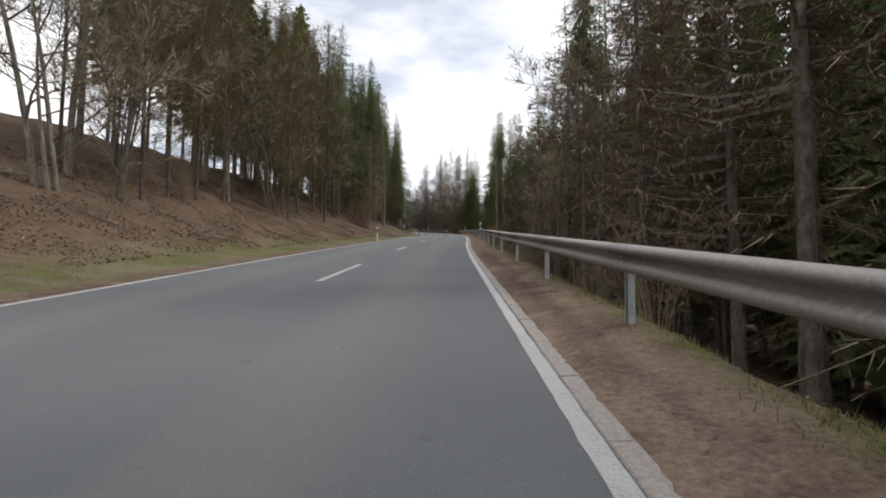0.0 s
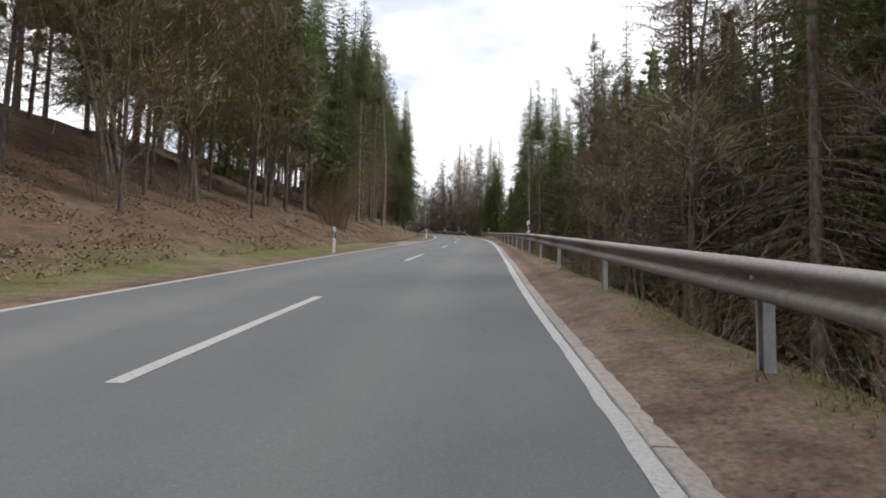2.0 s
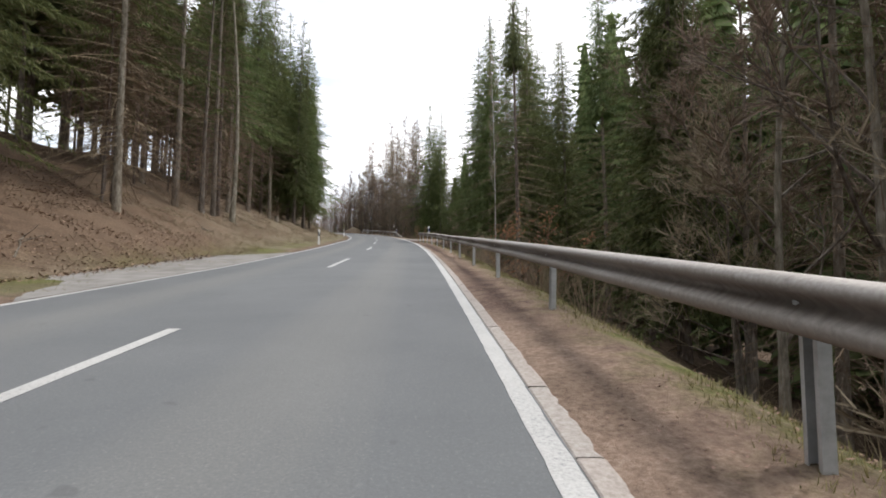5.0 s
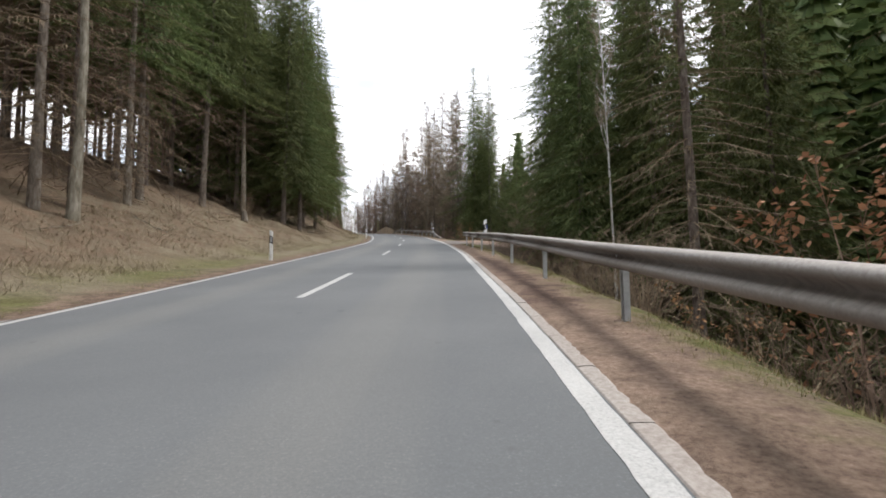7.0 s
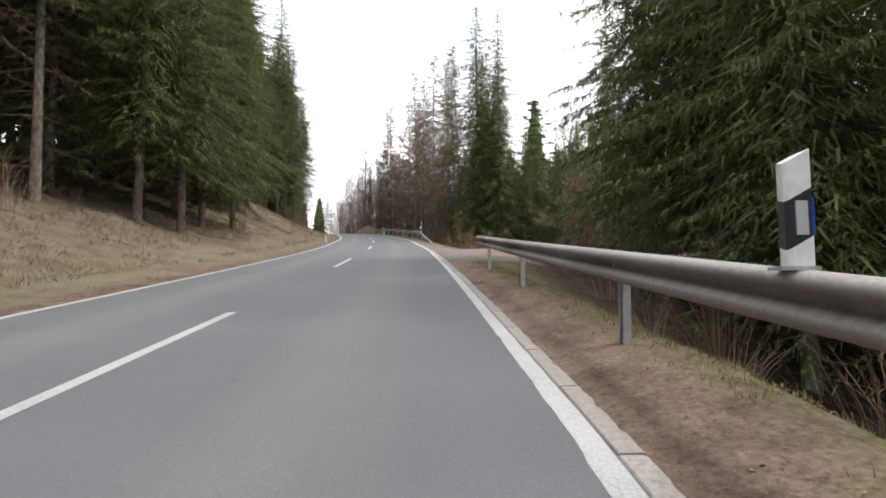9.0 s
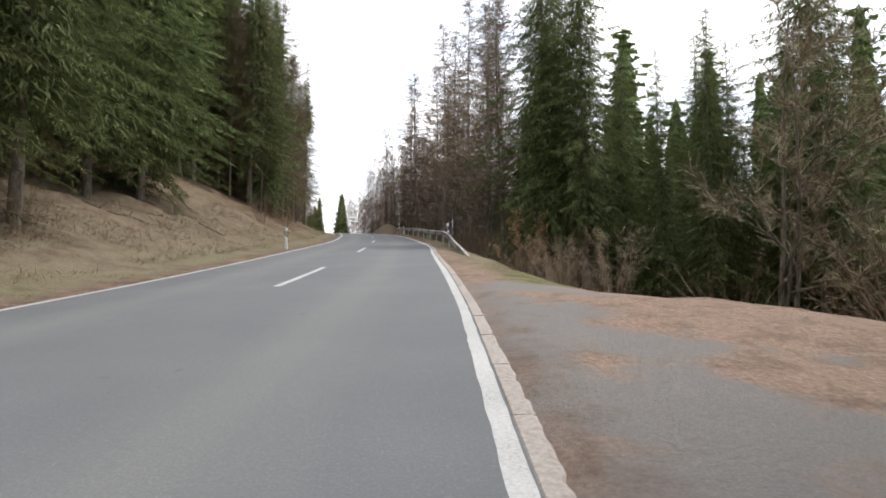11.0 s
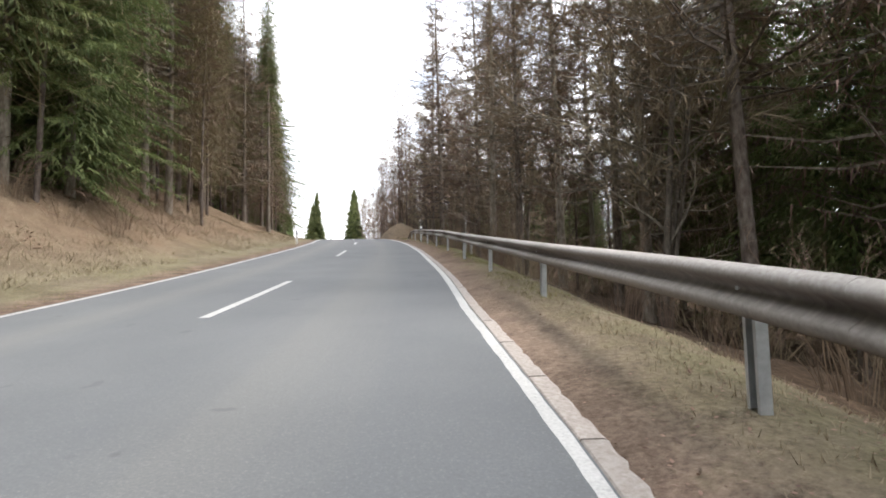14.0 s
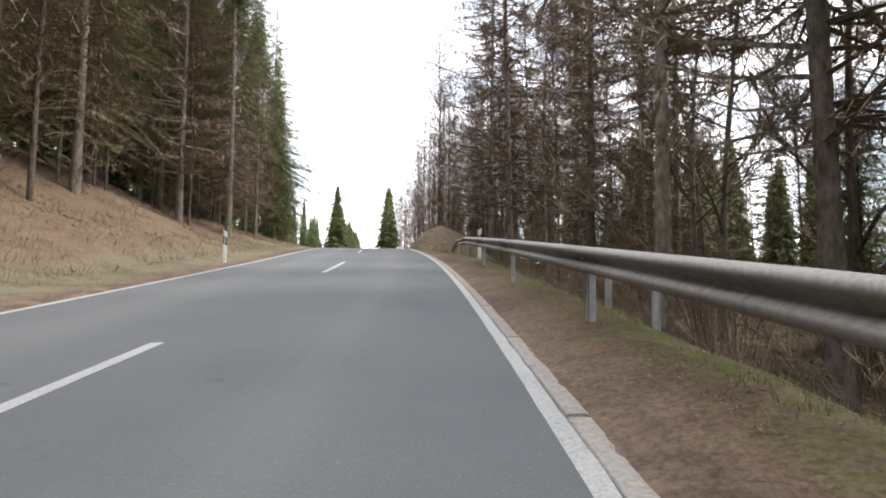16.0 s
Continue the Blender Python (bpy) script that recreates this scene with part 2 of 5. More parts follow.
def mat_plain(name, stops, scale=8.0, rough=0.85, metal=0.0, relief=0.3, dist=0.01, spec=0.3, stretch=(1, 1, 1), rnd=0.0):
    """A surface whose colour runs through stops with noise of that scale; rnd: how far each copy differs in value."""
    m, n, l, b = material(name, rough, metal, spec)
    co = n.new("ShaderNodeTexCoord").outputs["Object"]
    mp = n.new("ShaderNodeMapping")
    mp.inputs["Scale"].default_value = stretch
    l.new(co, mp.inputs[0])
    g = noise_node(n, l, scale, 6, mp.outputs[0], 0.65)
    c = ramp(n, l, g, stops)
    if rnd:
        o = n.new("ShaderNodeObjectInfo").outputs["Random"]
        hsv = n.new("ShaderNodeHueSaturation")
        l.new(math_node(n, l, "MULTIPLY_ADD", o, rnd * 2, 1 - rnd), hsv.inputs["Value"])
        l.new(math_node(n, l, "MULTIPLY_ADD", o, 0.04, 0.48), hsv.inputs["Hue"])
        l.new(c, hsv.inputs["Color"])
        c = hsv.outputs[0]
    l.new(c, b.inputs["Base Color"])
    if relief:
        bump(n, l, b, g, relief, dist)
    return m


def mat_foliage(name, dark, light, rnd=0.25, scale=1.2, through=0.0):
    """Leaves and needles: colour differs from clump to clump and from tree to tree."""
    m, n, l, b = material(name, 0.7, spec=0.2)
    geo = n.new("ShaderNodeNewGeometry")
    g = noise_node(n, l, scale, 4, geo.outputs["Position"], 0.6)
    f = math_node(n, l, "ADD", math_node(n, l, "MULTIPLY", geo.outputs["Random Per Island"], 0.5), math_node(n, l, "MULTIPLY", g, 0.5))
    c = ramp(n, l, f, [(0.2, dark), (0.75, light)])
    o = n.new("ShaderNodeObjectInfo").outputs["Random"]
    hsv = n.new("ShaderNodeHueSaturation")
    l.new(math_node(n, l, "MULTIPLY_ADD", o, rnd * 2, 1 - rnd), hsv.inputs["Value"])
    l.new(math_node(n, l, "MULTIPLY_ADD", o, 0.05, 0.475), hsv.inputs["Hue"])
    l.new(c, hsv.inputs["Color"])
    l.new(hsv.outputs[0], b.inputs["Base Color"])
    if through:
        t = n.new("ShaderNodeBsdfTranslucent")
        l.new(hsv.outputs[0], t.inputs["Color"])
        ms = n.new("ShaderNodeMixShader")
        ms.inputs[0].default_value = through
        l.new(b.outputs[0], ms.inputs[1])
        l.new(t.outputs[0], ms.inputs[2])
        l.new(ms.outputs[0], n["Material Output"].inputs["Surface"])
    return m


ASPHALT = mat_asphalt()
PAINT = mat_line()
KERB = mat_kerb()
GROUND = mat_ground()


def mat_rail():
    """Dull zinc; streaky road dirt and painted shade darken the trough and lower lip."""
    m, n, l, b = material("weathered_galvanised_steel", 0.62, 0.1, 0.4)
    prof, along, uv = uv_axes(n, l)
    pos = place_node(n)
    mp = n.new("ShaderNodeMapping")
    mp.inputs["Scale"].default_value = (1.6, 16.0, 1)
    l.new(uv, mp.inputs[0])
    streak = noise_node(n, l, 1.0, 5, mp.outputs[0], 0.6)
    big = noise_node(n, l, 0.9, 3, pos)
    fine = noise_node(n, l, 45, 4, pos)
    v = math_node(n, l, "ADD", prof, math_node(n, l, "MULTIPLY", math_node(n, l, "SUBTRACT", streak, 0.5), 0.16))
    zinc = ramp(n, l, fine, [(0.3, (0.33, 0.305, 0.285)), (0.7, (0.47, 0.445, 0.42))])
    grime_shade = ramp(n, l, streak, [(0.3, (0.085, 0.066, 0.053)), (0.7, (0.185, 0.155, 0.130))])
    # bands over the profile: pale top, then road dirt mixed with painted shade
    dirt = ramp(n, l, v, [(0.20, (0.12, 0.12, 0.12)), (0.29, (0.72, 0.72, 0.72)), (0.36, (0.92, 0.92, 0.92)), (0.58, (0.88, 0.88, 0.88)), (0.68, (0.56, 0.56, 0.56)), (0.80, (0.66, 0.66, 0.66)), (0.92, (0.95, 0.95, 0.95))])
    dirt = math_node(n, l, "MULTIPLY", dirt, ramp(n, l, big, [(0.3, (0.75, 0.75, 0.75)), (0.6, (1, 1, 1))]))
    l.new(mix(n, l, dirt, zinc, grime_shade), b.inputs["Base Color"])
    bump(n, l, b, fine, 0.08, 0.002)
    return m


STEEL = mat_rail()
POST_STEEL = mat_plain("post_steel", [(0.3, (0.36, 0.37, 0.37)), (0.7, (0.55, 0.57, 0.58))], 9.0, 0.5, 0.45, 0.1, 0.002, 0.4)
WHITE_PLASTIC = mat_plain("white_plastic", [(0.3, (0.62, 0.62, 0.60)), (0.55, (0.80, 0.80, 0.79)), (0.8, (0.84, 0.84, 0.83))], 9.0, 0.45, 0, 0.05, 0.002, 0.4)
BLACK_PLASTIC = mat_plain("black_plastic", [(0.3, (0.018, 0.02, 0.024)), (0.7, (0.035, 0.037, 0.042))], 14.0, 0.5, 0, 0.05, 0.002)
REFLECTOR = mat_plain("grey_reflector", [(0.3, (0.50, 0.51, 0.53)), (0.7, (0.62, 0.63, 0.65))], 60.0, 0.25, 0.2, 0.2, 0.002, 0.6)
BLUE = mat_plain("blue_plastic", [(0.3, (0.01, 0.06, 0.42)), (0.7, (0.015, 0.09, 0.55))], 20.0, 0.35, 0, 0.05, 0.002)
BARK = mat_plain("grey_brown_bark", [(0.3, (0.07, 0.058, 0.046)), (0.5, (0.165, 0.142, 0.115)), (0.72, (0.29, 0.265, 0.23))], 9.0, 0.95, 0, 0.9, 0.03, 0.1, (1, 1, 0.25), 0.3)
SPRUCE_BARK = mat_plain("spruce_bark", [(0.3, (0.08, 0.062, 0.05)), (0.5, (0.175, 0.145, 0.12)), (0.75, (0.30, 0.27, 0.235))], 10.0, 0.95, 0, 0.9, 0.03, 0.1, (1, 1, 0.35), 0.3)
BIRCH_BARK = mat_plain("birch_bark", [(0.33, (0.03, 0.028, 0.026)), (0.42, (0.38, 0.37, 0.34)), (0.7, (0.62, 0.60, 0.56))], 5.0, 0.8, 0, 0.3, 0.01, 0.2, (1, 1, 3.0))
TWIG = mat_foliage("brown_twigs", (0.14, 0.112, 0.078), (0.32, 0.258, 0.182), 0.22, 0.6)
OLIVE_TWIG = mat_foliage("olive_twigs", (0.185, 0.172, 0.088), (0.40, 0.370, 0.215), 0.2, 0.6)
LARCH_TWIG = mat_foliage("larch_twigs", (0.14, 0.098, 0.072), (0.32, 0.230, 0.170), 0.2, 0.6)
SHRUB_TWIG = mat_foliage("shrub_twigs", (0.12, 0.088, 0.060), (0.33, 0.25, 0.175), 0.2, 1.0)
NEEDLES = mat_foliage("spruce_needles", (0.062, 0.088, 0.034), (0.188, 0.212, 0.084), 0.25, 0.9, 0.28)
BROWN_NEEDLES = mat_foliage("dry_spruce_twigs", (0.105, 0.080, 0.056), (0.28, 0.212, 0.145), 0.2, 0.9)
BEECH_LEAF = mat_foliage("withered_beech_leaves", (0.28, 0.16, 0.08), (0.54, 0.345, 0.18), 0.15, 3.0, 0.25)
GRASS_BLADE = mat_foliage("grass_blades", (0.10, 0.10, 0.035), (0.30, 0.26, 0.13), 0.1, 0.8, 0.2)
STRAW = mat_foliage("straw", (0.14, 0.115, 0.07), (0.36, 0.31, 0.21), 0.1, 1.2, 0.15)
HEAP = mat_plain("earth", [(0.3, (0.09, 0.065, 0.045)), (0.55, (0.19, 0.145, 0.10)), (0.78, (0.27, 0.215, 0.155))], 5.0, 0.95, 0, 0.8, 0.06, 0.1)
DRY_LEAF = mat_foliage("fallen_leaves", (0.085, 0.054, 0.036), (0.34, 0.245, 0.172), 0.1, 2.0)


# ---------------------------------------------------------------- the line of the road
def smooth_curve(knots):
    ys = np.array([k[0] for k in knots], float)
    vs = np.array([k[1] for k in knots], float)
    d = np.gradient(vs, ys)

    def f(y):
        i = int(np.clip(np.searchsorted(ys, y) - 1, 0, len(ys) - 2))
        h = ys[i + 1] - ys[i]
        t = (y - ys[i]) / h
        if t < 0:
            return float(vs[0] + d[0] * (y - ys[0]))
        if t > 1:
            return float(vs[-1] + d[-1] * (y - ys[-1]))
        return float((2 * t**3 - 3 * t**2 + 1) * vs[i] + (t**3 - 2 * t**2 + t) * h * d[i] + (-2 * t**3 + 3 * t**2) * vs[i + 1] + (t**3 - t**2) * h * d[i + 1])
    return f


road_x = smooth_curve([(-60, -3.2), (-20, -2.5), (2, -2.25), (9, -2.14), (25, -1.75), (37, -1.2), (48.6, -0.66), (58.7, -0.32), (70, -0.13), (84.4, -0.42),
                       (96.3, -0.95), (108.2, -1.75), (120, -3.1), (131.8, -4.75), (143.5, -7.0), (155, -9.75), (170, -14.2), (185, -18.7), (200, -23.1), (225, -31.8), (260, -43.2), (330, -65.0), (400, -86.5), (700, -179)])
road_z = smooth_curve([(-60, -7.2), (0, 0.0), (12.9, 1.56), (24.8, 2.98), (36.7, 4.38), (48.6, 5.75), (72.4, 8.46), (84.4, 9.79), (96.3, 11.12), (108.2, 12.48),
                       (120, 13.85), (131.8, 15.2), (143.5, 16.60), (155, 17.96), (165, 19.1), (175, 20.1), (185, 20.75), (197, 21.0), (215, 20.9), (260, 20.5), (330, 20.0), (450, 19.0), (700, 15)])


# crossfall towards the inside of the left-hand bend
TILT_S = (45, 58, 70, 85, 92, 105, 120, 140, 160, 190)
TILT = (0.0, 0.035, 0.03, 0.02, 0.025, 0.035, 0.032, 0.023, 0.02, 0.0)


def right_of(s):
    k = (road_x(s + 0.5) - road_x(s - 0.5))
    n = math.hypot(1, k)
    return 1 / n, -k / n


def at(s, l, h=0.0):
    """World place at s along the road (its y on the middle line), l to the right of the middle line, h over the road's level."""
    rx, ry = right_of(s)
    tilt = float(np.interp(s, TILT_S, TILT)) * (max(l, -3.0) if l < 0 else max(0.0, min(l, 5.0) - 2.9))
    return Vector((road_x(s) + l * rx, s + l * ry, road_z(s) + h + tilt))


def heading(s):
    """Turn about z, in radians, that lays +y along the road."""
    return -math.atan(road_x(s + 0.5) - road_x(s - 0.5))


def blend(x, pts):
    xs, ys = zip(*pts)
    return float(np.interp(x, xs, ys))


LEFT_BANK = [(-400, 9.0), (-90, 8.0), (-40, 6.6), (-27, 6.9), (-20, 6.6), (-14, 4.0), (-10, 2.1), (-7, 0.75), (-5.2, 0.14), (-4.2, 0.0), (-3.3, -0.03), (-2.9, -0.05)]
# where the asphalt meets the kerb stones, the crest of the verge over the road, and the fall beyond it
JOINT = [(0, 2.975), (8, 2.955), (16, 2.95), (24, 2.94), (31, 2.975), (38, 2.955), (48, 2.94), (59, 2.91), (64, 2.865), (72, 2.835), (77, 2.89), (81, 2.985), (102, 3.0), (106.5, 2.95), (111, 2.91), (115, 2.96),
         (119.5, 3.13), (124, 3.15), (128, 3.02), (132.5, 3.02), (137, 2.965), (145, 2.96), (170, 2.95)]
VERGE = [(0, 0.07), (10, 0.08), (21, 0.14), (30, 0.14), (38, 0.08), (46, 0.04), (64, -0.05), (74, 0.03), (82, 0.08), (90, 0.04), (94, 0.0), (104, 0.0), (112, 0.03), (120, 0.02), (126, 0.07), (136, 0.09), (142, 0.13), (160, 0.1), (175, 0.0)]
RIGHT_SLOPE = [(4.05, 0.0), (4.3, -0.10), (4.8, -0.38), (5.6, -1.0), (7.5, -2.1), (12, -4.2), (25, -8.0), (60, -12.0), (400, -16.0)]
LEFT_K = [(-60, 1.0), (40, 1.0), (62, 0.95), (80, 0.9), (100, 0.9), (112, 0.85), (124, 1.0), (135, 1.2), (150, 1.2), (165, 0.95), (185, 0.45), (220, 0.2)]
RIGHT_K = [(-60, 1.0), (84, 0.95), (91, 0.5), (95, 0.07), (102.5, 0.07), (105.5, 0.36), (109, 0.6), (120, 0.62), (150, 0.6), (170, 0.3), (200, 0.15)]


def ground_h(s, l):
    if l < -2.9:
        k = blend(s, LEFT_K)
        h = blend(l, LEFT_BANK)
        h *= k if h > 0 else 1
    elif l > 2.9:
        u = l - blend(s, JOINT) - 0.13
        h = blend(u, [(-0.1, -0.06), (0.0, -0.012), (0.2, -0.004)]) if u < 0.2 else blend(l, RIGHT_SLOPE) * blend(s, RIGHT_K)
        h += blend(s, VERGE) * blend(u, [(0.05, 0.0), (0.5, 0.6), (0.8, 1.0), (1.2, 1.0), (3.0, 0.0)])
    else:
        return -0.05
    out = abs(l) - 3.2
    if out > 0:
        a = min(1.0, out / 6.0)
        h += a * (0.35 * noise.noise((s * 0.22, l * 0.22, 3.1)) + 0.26 * noise.noise((s * 0.7, l * 0.7, 7.7)) + 0.07 * noise.noise((s * 1.9, l * 1.9, 5.5)))
        h += min(1.0, out / 1.5) * 0.03 * noise.noise((s * 2.3, l * 2.3, 1.3))
    # flat apron of the lay-by and of the forest track
    if -6.6 < l < -2.9 and 50 < s < 68:
        q = min(1, (s - 50) / 4, (68 - s) / 3, (l + 6.6) / 1.0)
        h = h * (1 - q) + q * -0.03
    return h


def ground_at(s, l, sink=0.0):
    return at(s, l, ground_h(s, l) - sink)


# ---------------------------------------------------------------- mesh helpers
def link_mesh(name, verts, faces, mat, parent=None, uvs=None, smooth=False):
    me = bpy.data.meshes.new(name)
    me.from_pydata([tuple(v) for v in verts], [], faces)
    me.materials.append(mat)
    if uvs is not None:
        lay = me.uv_layers.new(name="road")
        idx = np.empty(len(me.loops), np.int32)
        me.loops.foreach_get("vertex_index", idx)
        lay.data.foreach_set("uv", np.asarray(uvs, np.float32)[idx].ravel())
    if smooth:
        me.polygons.foreach_set("use_smooth", np.ones(len(me.polygons), bool))
    me.update()
    ob = new(name, me)
    if parent is not None:
        ob.parent = parent
    return ob


def part(name, bm, mat, parent, label="", smooth=False):
    me = bpy.data.meshes.new(name)
    bm.to_mesh(me)
    bm.free()
    me.materials.append(mat)
    if smooth:
        me.polygons.foreach_set("use_smooth", np.ones(len(me.polygons), bool))
    ob = new(name, me)
    ob.parent = parent
    return tagged(ob, label)


def thing(name, m, label, category, group="", kind=""):
    ob = new(name)
    ob.empty_display_size = 0.3
    ob.matrix_world = m
    return tagged(ob, label, category, group, kind)


def ribbon(name, s_list, l_list, h_of, mat, parent=None, smooth=True):
    """A sheet along the road over the stations s and the offsets l."""
    verts, uvs = [], []
    for s in s_list:
        for l in l_list:
            verts.append(at(s, l, h_of(s, l)))
            uvs.append((l, s))
    n = len(l_list)
    faces = [(i * n + j, i * n + j + 1, (i + 1) * n + j + 1, (i + 1) * n + j) for i in range(len(s_list) - 1) for j in range(n - 1)]
    return link_mesh(name, verts, faces, mat, parent, uvs, smooth)


# ---------------------------------------------------------------- ground and road
S_ROAD = list(np.arange(-45, 200, 1.0)) + list(np.arange(200, 330, 5.0))
S_GROUND = [-400, -200, -110, -70, -55] + list(np.arange(-45, 190, 0.8)) + list(np.arange(190, 260, 4.0)) + [270, 290, 320, 360, 420, 520, 700, 1000]
L_GROUND = [-600, -300, -160, -100, -70, -55, -46, -40, -35, -31, -28, -25.5, -23, -21, -19.5, -18, -16.5, -15, -13.8, -12.6, -11.5, -10.5, -9.6, -8.8, -8, -7.3, -6.7, -6.1,
            -5.6, -5.1, -4.7, -4.3, -3.9, -3.5, -3.15, -2.95, -2.0, 2.0, 2.95, 3.06, 3.3, 3.6, 3.9, 4.2, 4.5, 4.8, 5.1, 5.5, 6, 6.6, 7.3, 8, 9, 10, 11, 12.5, 14, 16, 18, 21, 25, 30, 36,
            45, 60, 90, 150, 300, 600]
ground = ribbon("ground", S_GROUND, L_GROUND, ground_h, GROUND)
tagged(ground, "brown forest ground with leaf litter and grassy verges", "ground", kind="structure")

road = ribbon("road", S_ROAD, [-3.12, -2.9, -1.5, 0, 1.5, 2.955], lambda s, l: 0.0 if abs(l) < 3 else -0.03, ASPHALT)
for i, s in enumerate(S_ROAD):
    road.data.vertices[i * 6 + 5].co = at(s, blend(s, JOINT) + 0.003)
tagged(road, "worn grey asphalt country road with paler dusty strips", "road", kind="structure")


def line_strip(name, s0, s1, l0, l1, step=1.0, ragged=0.0):
    ss = list(np.arange(s0, s1, step)) + [s1]
    verts, uvs, faces = [], [], []
    for s in ss:
        for k, l in enumerate((l0, l1)):
            ll = (l(s) if callable(l) else l) + ragged * (noise.noise((s * 3.1, k * 9.0, 4.0)) * 0.6 + noise.noise((s * 13.0, k * 9.0, 8.0)) * 0.6)
            verts.append(at(s, ll, 0.004))
            uvs.append((ll, s))
    for i in range(len(ss) - 1):
        faces.append((2 * i, 2 * i + 1, 2 * i + 3, 2 * i + 2))
    return link_mesh(name, verts, faces, PAINT, None, uvs)


LINE_WIDE = [(0, 0.118), (8, 0.10), (16, 0.125), (22, 0.09), (29, 0.135), (38, 0.115), (48, 0.13), (59, 0.155), (72, 0.14), (76, 0.15), (81, 0.135), (102, 0.11), (107, 0.14), (115, 0.11), (119.5, 0.085), (124, 0.075), (128, 0.10), (137, 0.12), (142, 0.11)]
tagged(line_strip("edge_line", -45, 260, lambda s: blend(s, JOINT) - 0.008 - blend(s, LINE_WIDE), lambda s: blend(s, JOINT) - 0.010, 0.12, 0.016), "worn white edge line beside the kerb stones", "road marking", kind="structure")
tagged(line_strip("edge_line", -45, 260, -2.93, -2.80, 0.5, 0.01), "white edge line along the grass verge", "road marking", kind="structure")

DASH_END = 12.89
dash_ends = [DASH_END + 11.91 * k for k in range(-4, 2)] + [36.95, 48.75, 60.75, 72.35, 84.75, 96.3, 108.2, 119.6, 131.7, 143.75, 155.1, 166.6, 178.1, 189.6, 201.1, 212.6]
for e in dash_ends:
    c = blend(e, [(24, 0.03), (37, -0.05), (61, 0.03), (72, 0.0), (85, -0.13), (100, 0.0), (120, 0.09), (132, 0.0), (144, -0.08), (156, 0.0)])
    d = line_strip("centre_dash", e - 3.97, e, c - 0.06, c + 0.06, 0.4, 0.004)
    tagged(d, "white centre line dash on grey asphalt", "road marking", "centre line dashes")

LAYBY = mat_plain("old_layby_asphalt", [(0.3, (0.15, 0.14, 0.13)), (0.55, (0.24, 0.23, 0.22)), (0.75, (0.30, 0.285, 0.27))], 1.6, 0.9, 0, 0.4, 0.02)
layby = ribbon("layby", list(np.arange(51, 67.6, 0.5)), [0.0, 0.25, 0.5, 0.75, 1.0], lambda s, l: -0.012, LAYBY)
for v in layby.data.vertices:
    # outline widens from the road's edge and tapers at both ends
    i, j = divmod(v.index, 5)
    s = 51 + i * 0.5
    reach = blend(s, [(51, 0.1), (55, 2.6), (63, 3.1), (66, 1.3), (67.5, 0.1)]) + 0.15 * noise.noise((s * 1.3, 2.0, 5.0))
    v.co = at(s, -3.10 - reach * j / 4, -0.016 - 0.004 * j)
tagged(layby, "pale worn asphalt lay-by beside the road", "lay-by", kind="structure")

# ---------------------------------------------------------------- kerb stones
kerb = thing("kerb", Matrix.Identity(4), "row of flush weathered concrete kerb stones", "kerb", kind="structure")


def kerb_mesh(seed):
    r = random.Random(seed)
    bm = bmesh.new()
    n = 14
    rows = []
    for i in range(n + 1):
        y = -0.491 + 0.982 * i / n
        o = 0.13 if i in (0, n) else 0.132 + r.uniform(-0.022, 0.003) * r.choice((0.3, 0.5, 1.0, 1.2))
        a = r.uniform(-0.004, 0.004)
        rows.append([bm.verts.new(v) for v in ((0.0, y, -0.15), (0.004, y, 0.0), (0.012, y, 0.007), (o - 0.02, y, 0.009 + a), (o, y, 0.002), (o, y, -0.15))])
    for a, b in zip(rows, rows[1:]):
        for j in range(5):
            bm.faces.new((a[j], a[j + 1], b[j + 1], b[j]))
    bm.faces.new(rows[0][::-1])
    bm.faces.new(rows[-1])
    bmesh.ops.recalc_face_normals(bm, faces=bm.faces)
    me = bpy.data.meshes.new("kerb_stone")
    bm.to_mesh(me)
    bm.free()
    me.materials.append(KERB)
    return me


KERB_MESHES = [kerb_mesh(i) for i in range(7)]
rk = random.Random(5)
for i in range(0, 196):
    s = -8 + i * 0.99
    st = new("kerb_stone", KERB_MESHES[rk.randrange(7)])
    st.parent = kerb
    slope = math.atan(road_z(s + 0.5) - road_z(s - 0.5))
    st.matrix_world = Matrix.Translation(at(s, blend(s, JOINT) + rk.uniform(-0.004, 0.004), rk.uniform(-0.002, 0.003))) @ Euler((slope, rk.uniform(-0.015, 0.015), heading(s) - blend(s + 0.5, JOINT) + blend(s - 0.5, JOINT) + rk.uniform(-0.003, 0.003))).to_matrix().to_4x4()

# ---------------------------------------------------------------- guardrails
BEAM = [(d * 0.86, 0.785 - (0.775 - h) * 0.80) for d, h in ((0.0, 0.775), (-0.05, 0.772), (-0.085, 0.752), (-0.098, 0.722), (-0.092, 0.69), (-0.04, 0.655), (-0.012, 0.625), (-0.04, 0.595), (-0.092, 0.56), (-0.098, 0.53), (-0.085, 0.495), (-0.055, 0.472), (-0.02, 0.465))]


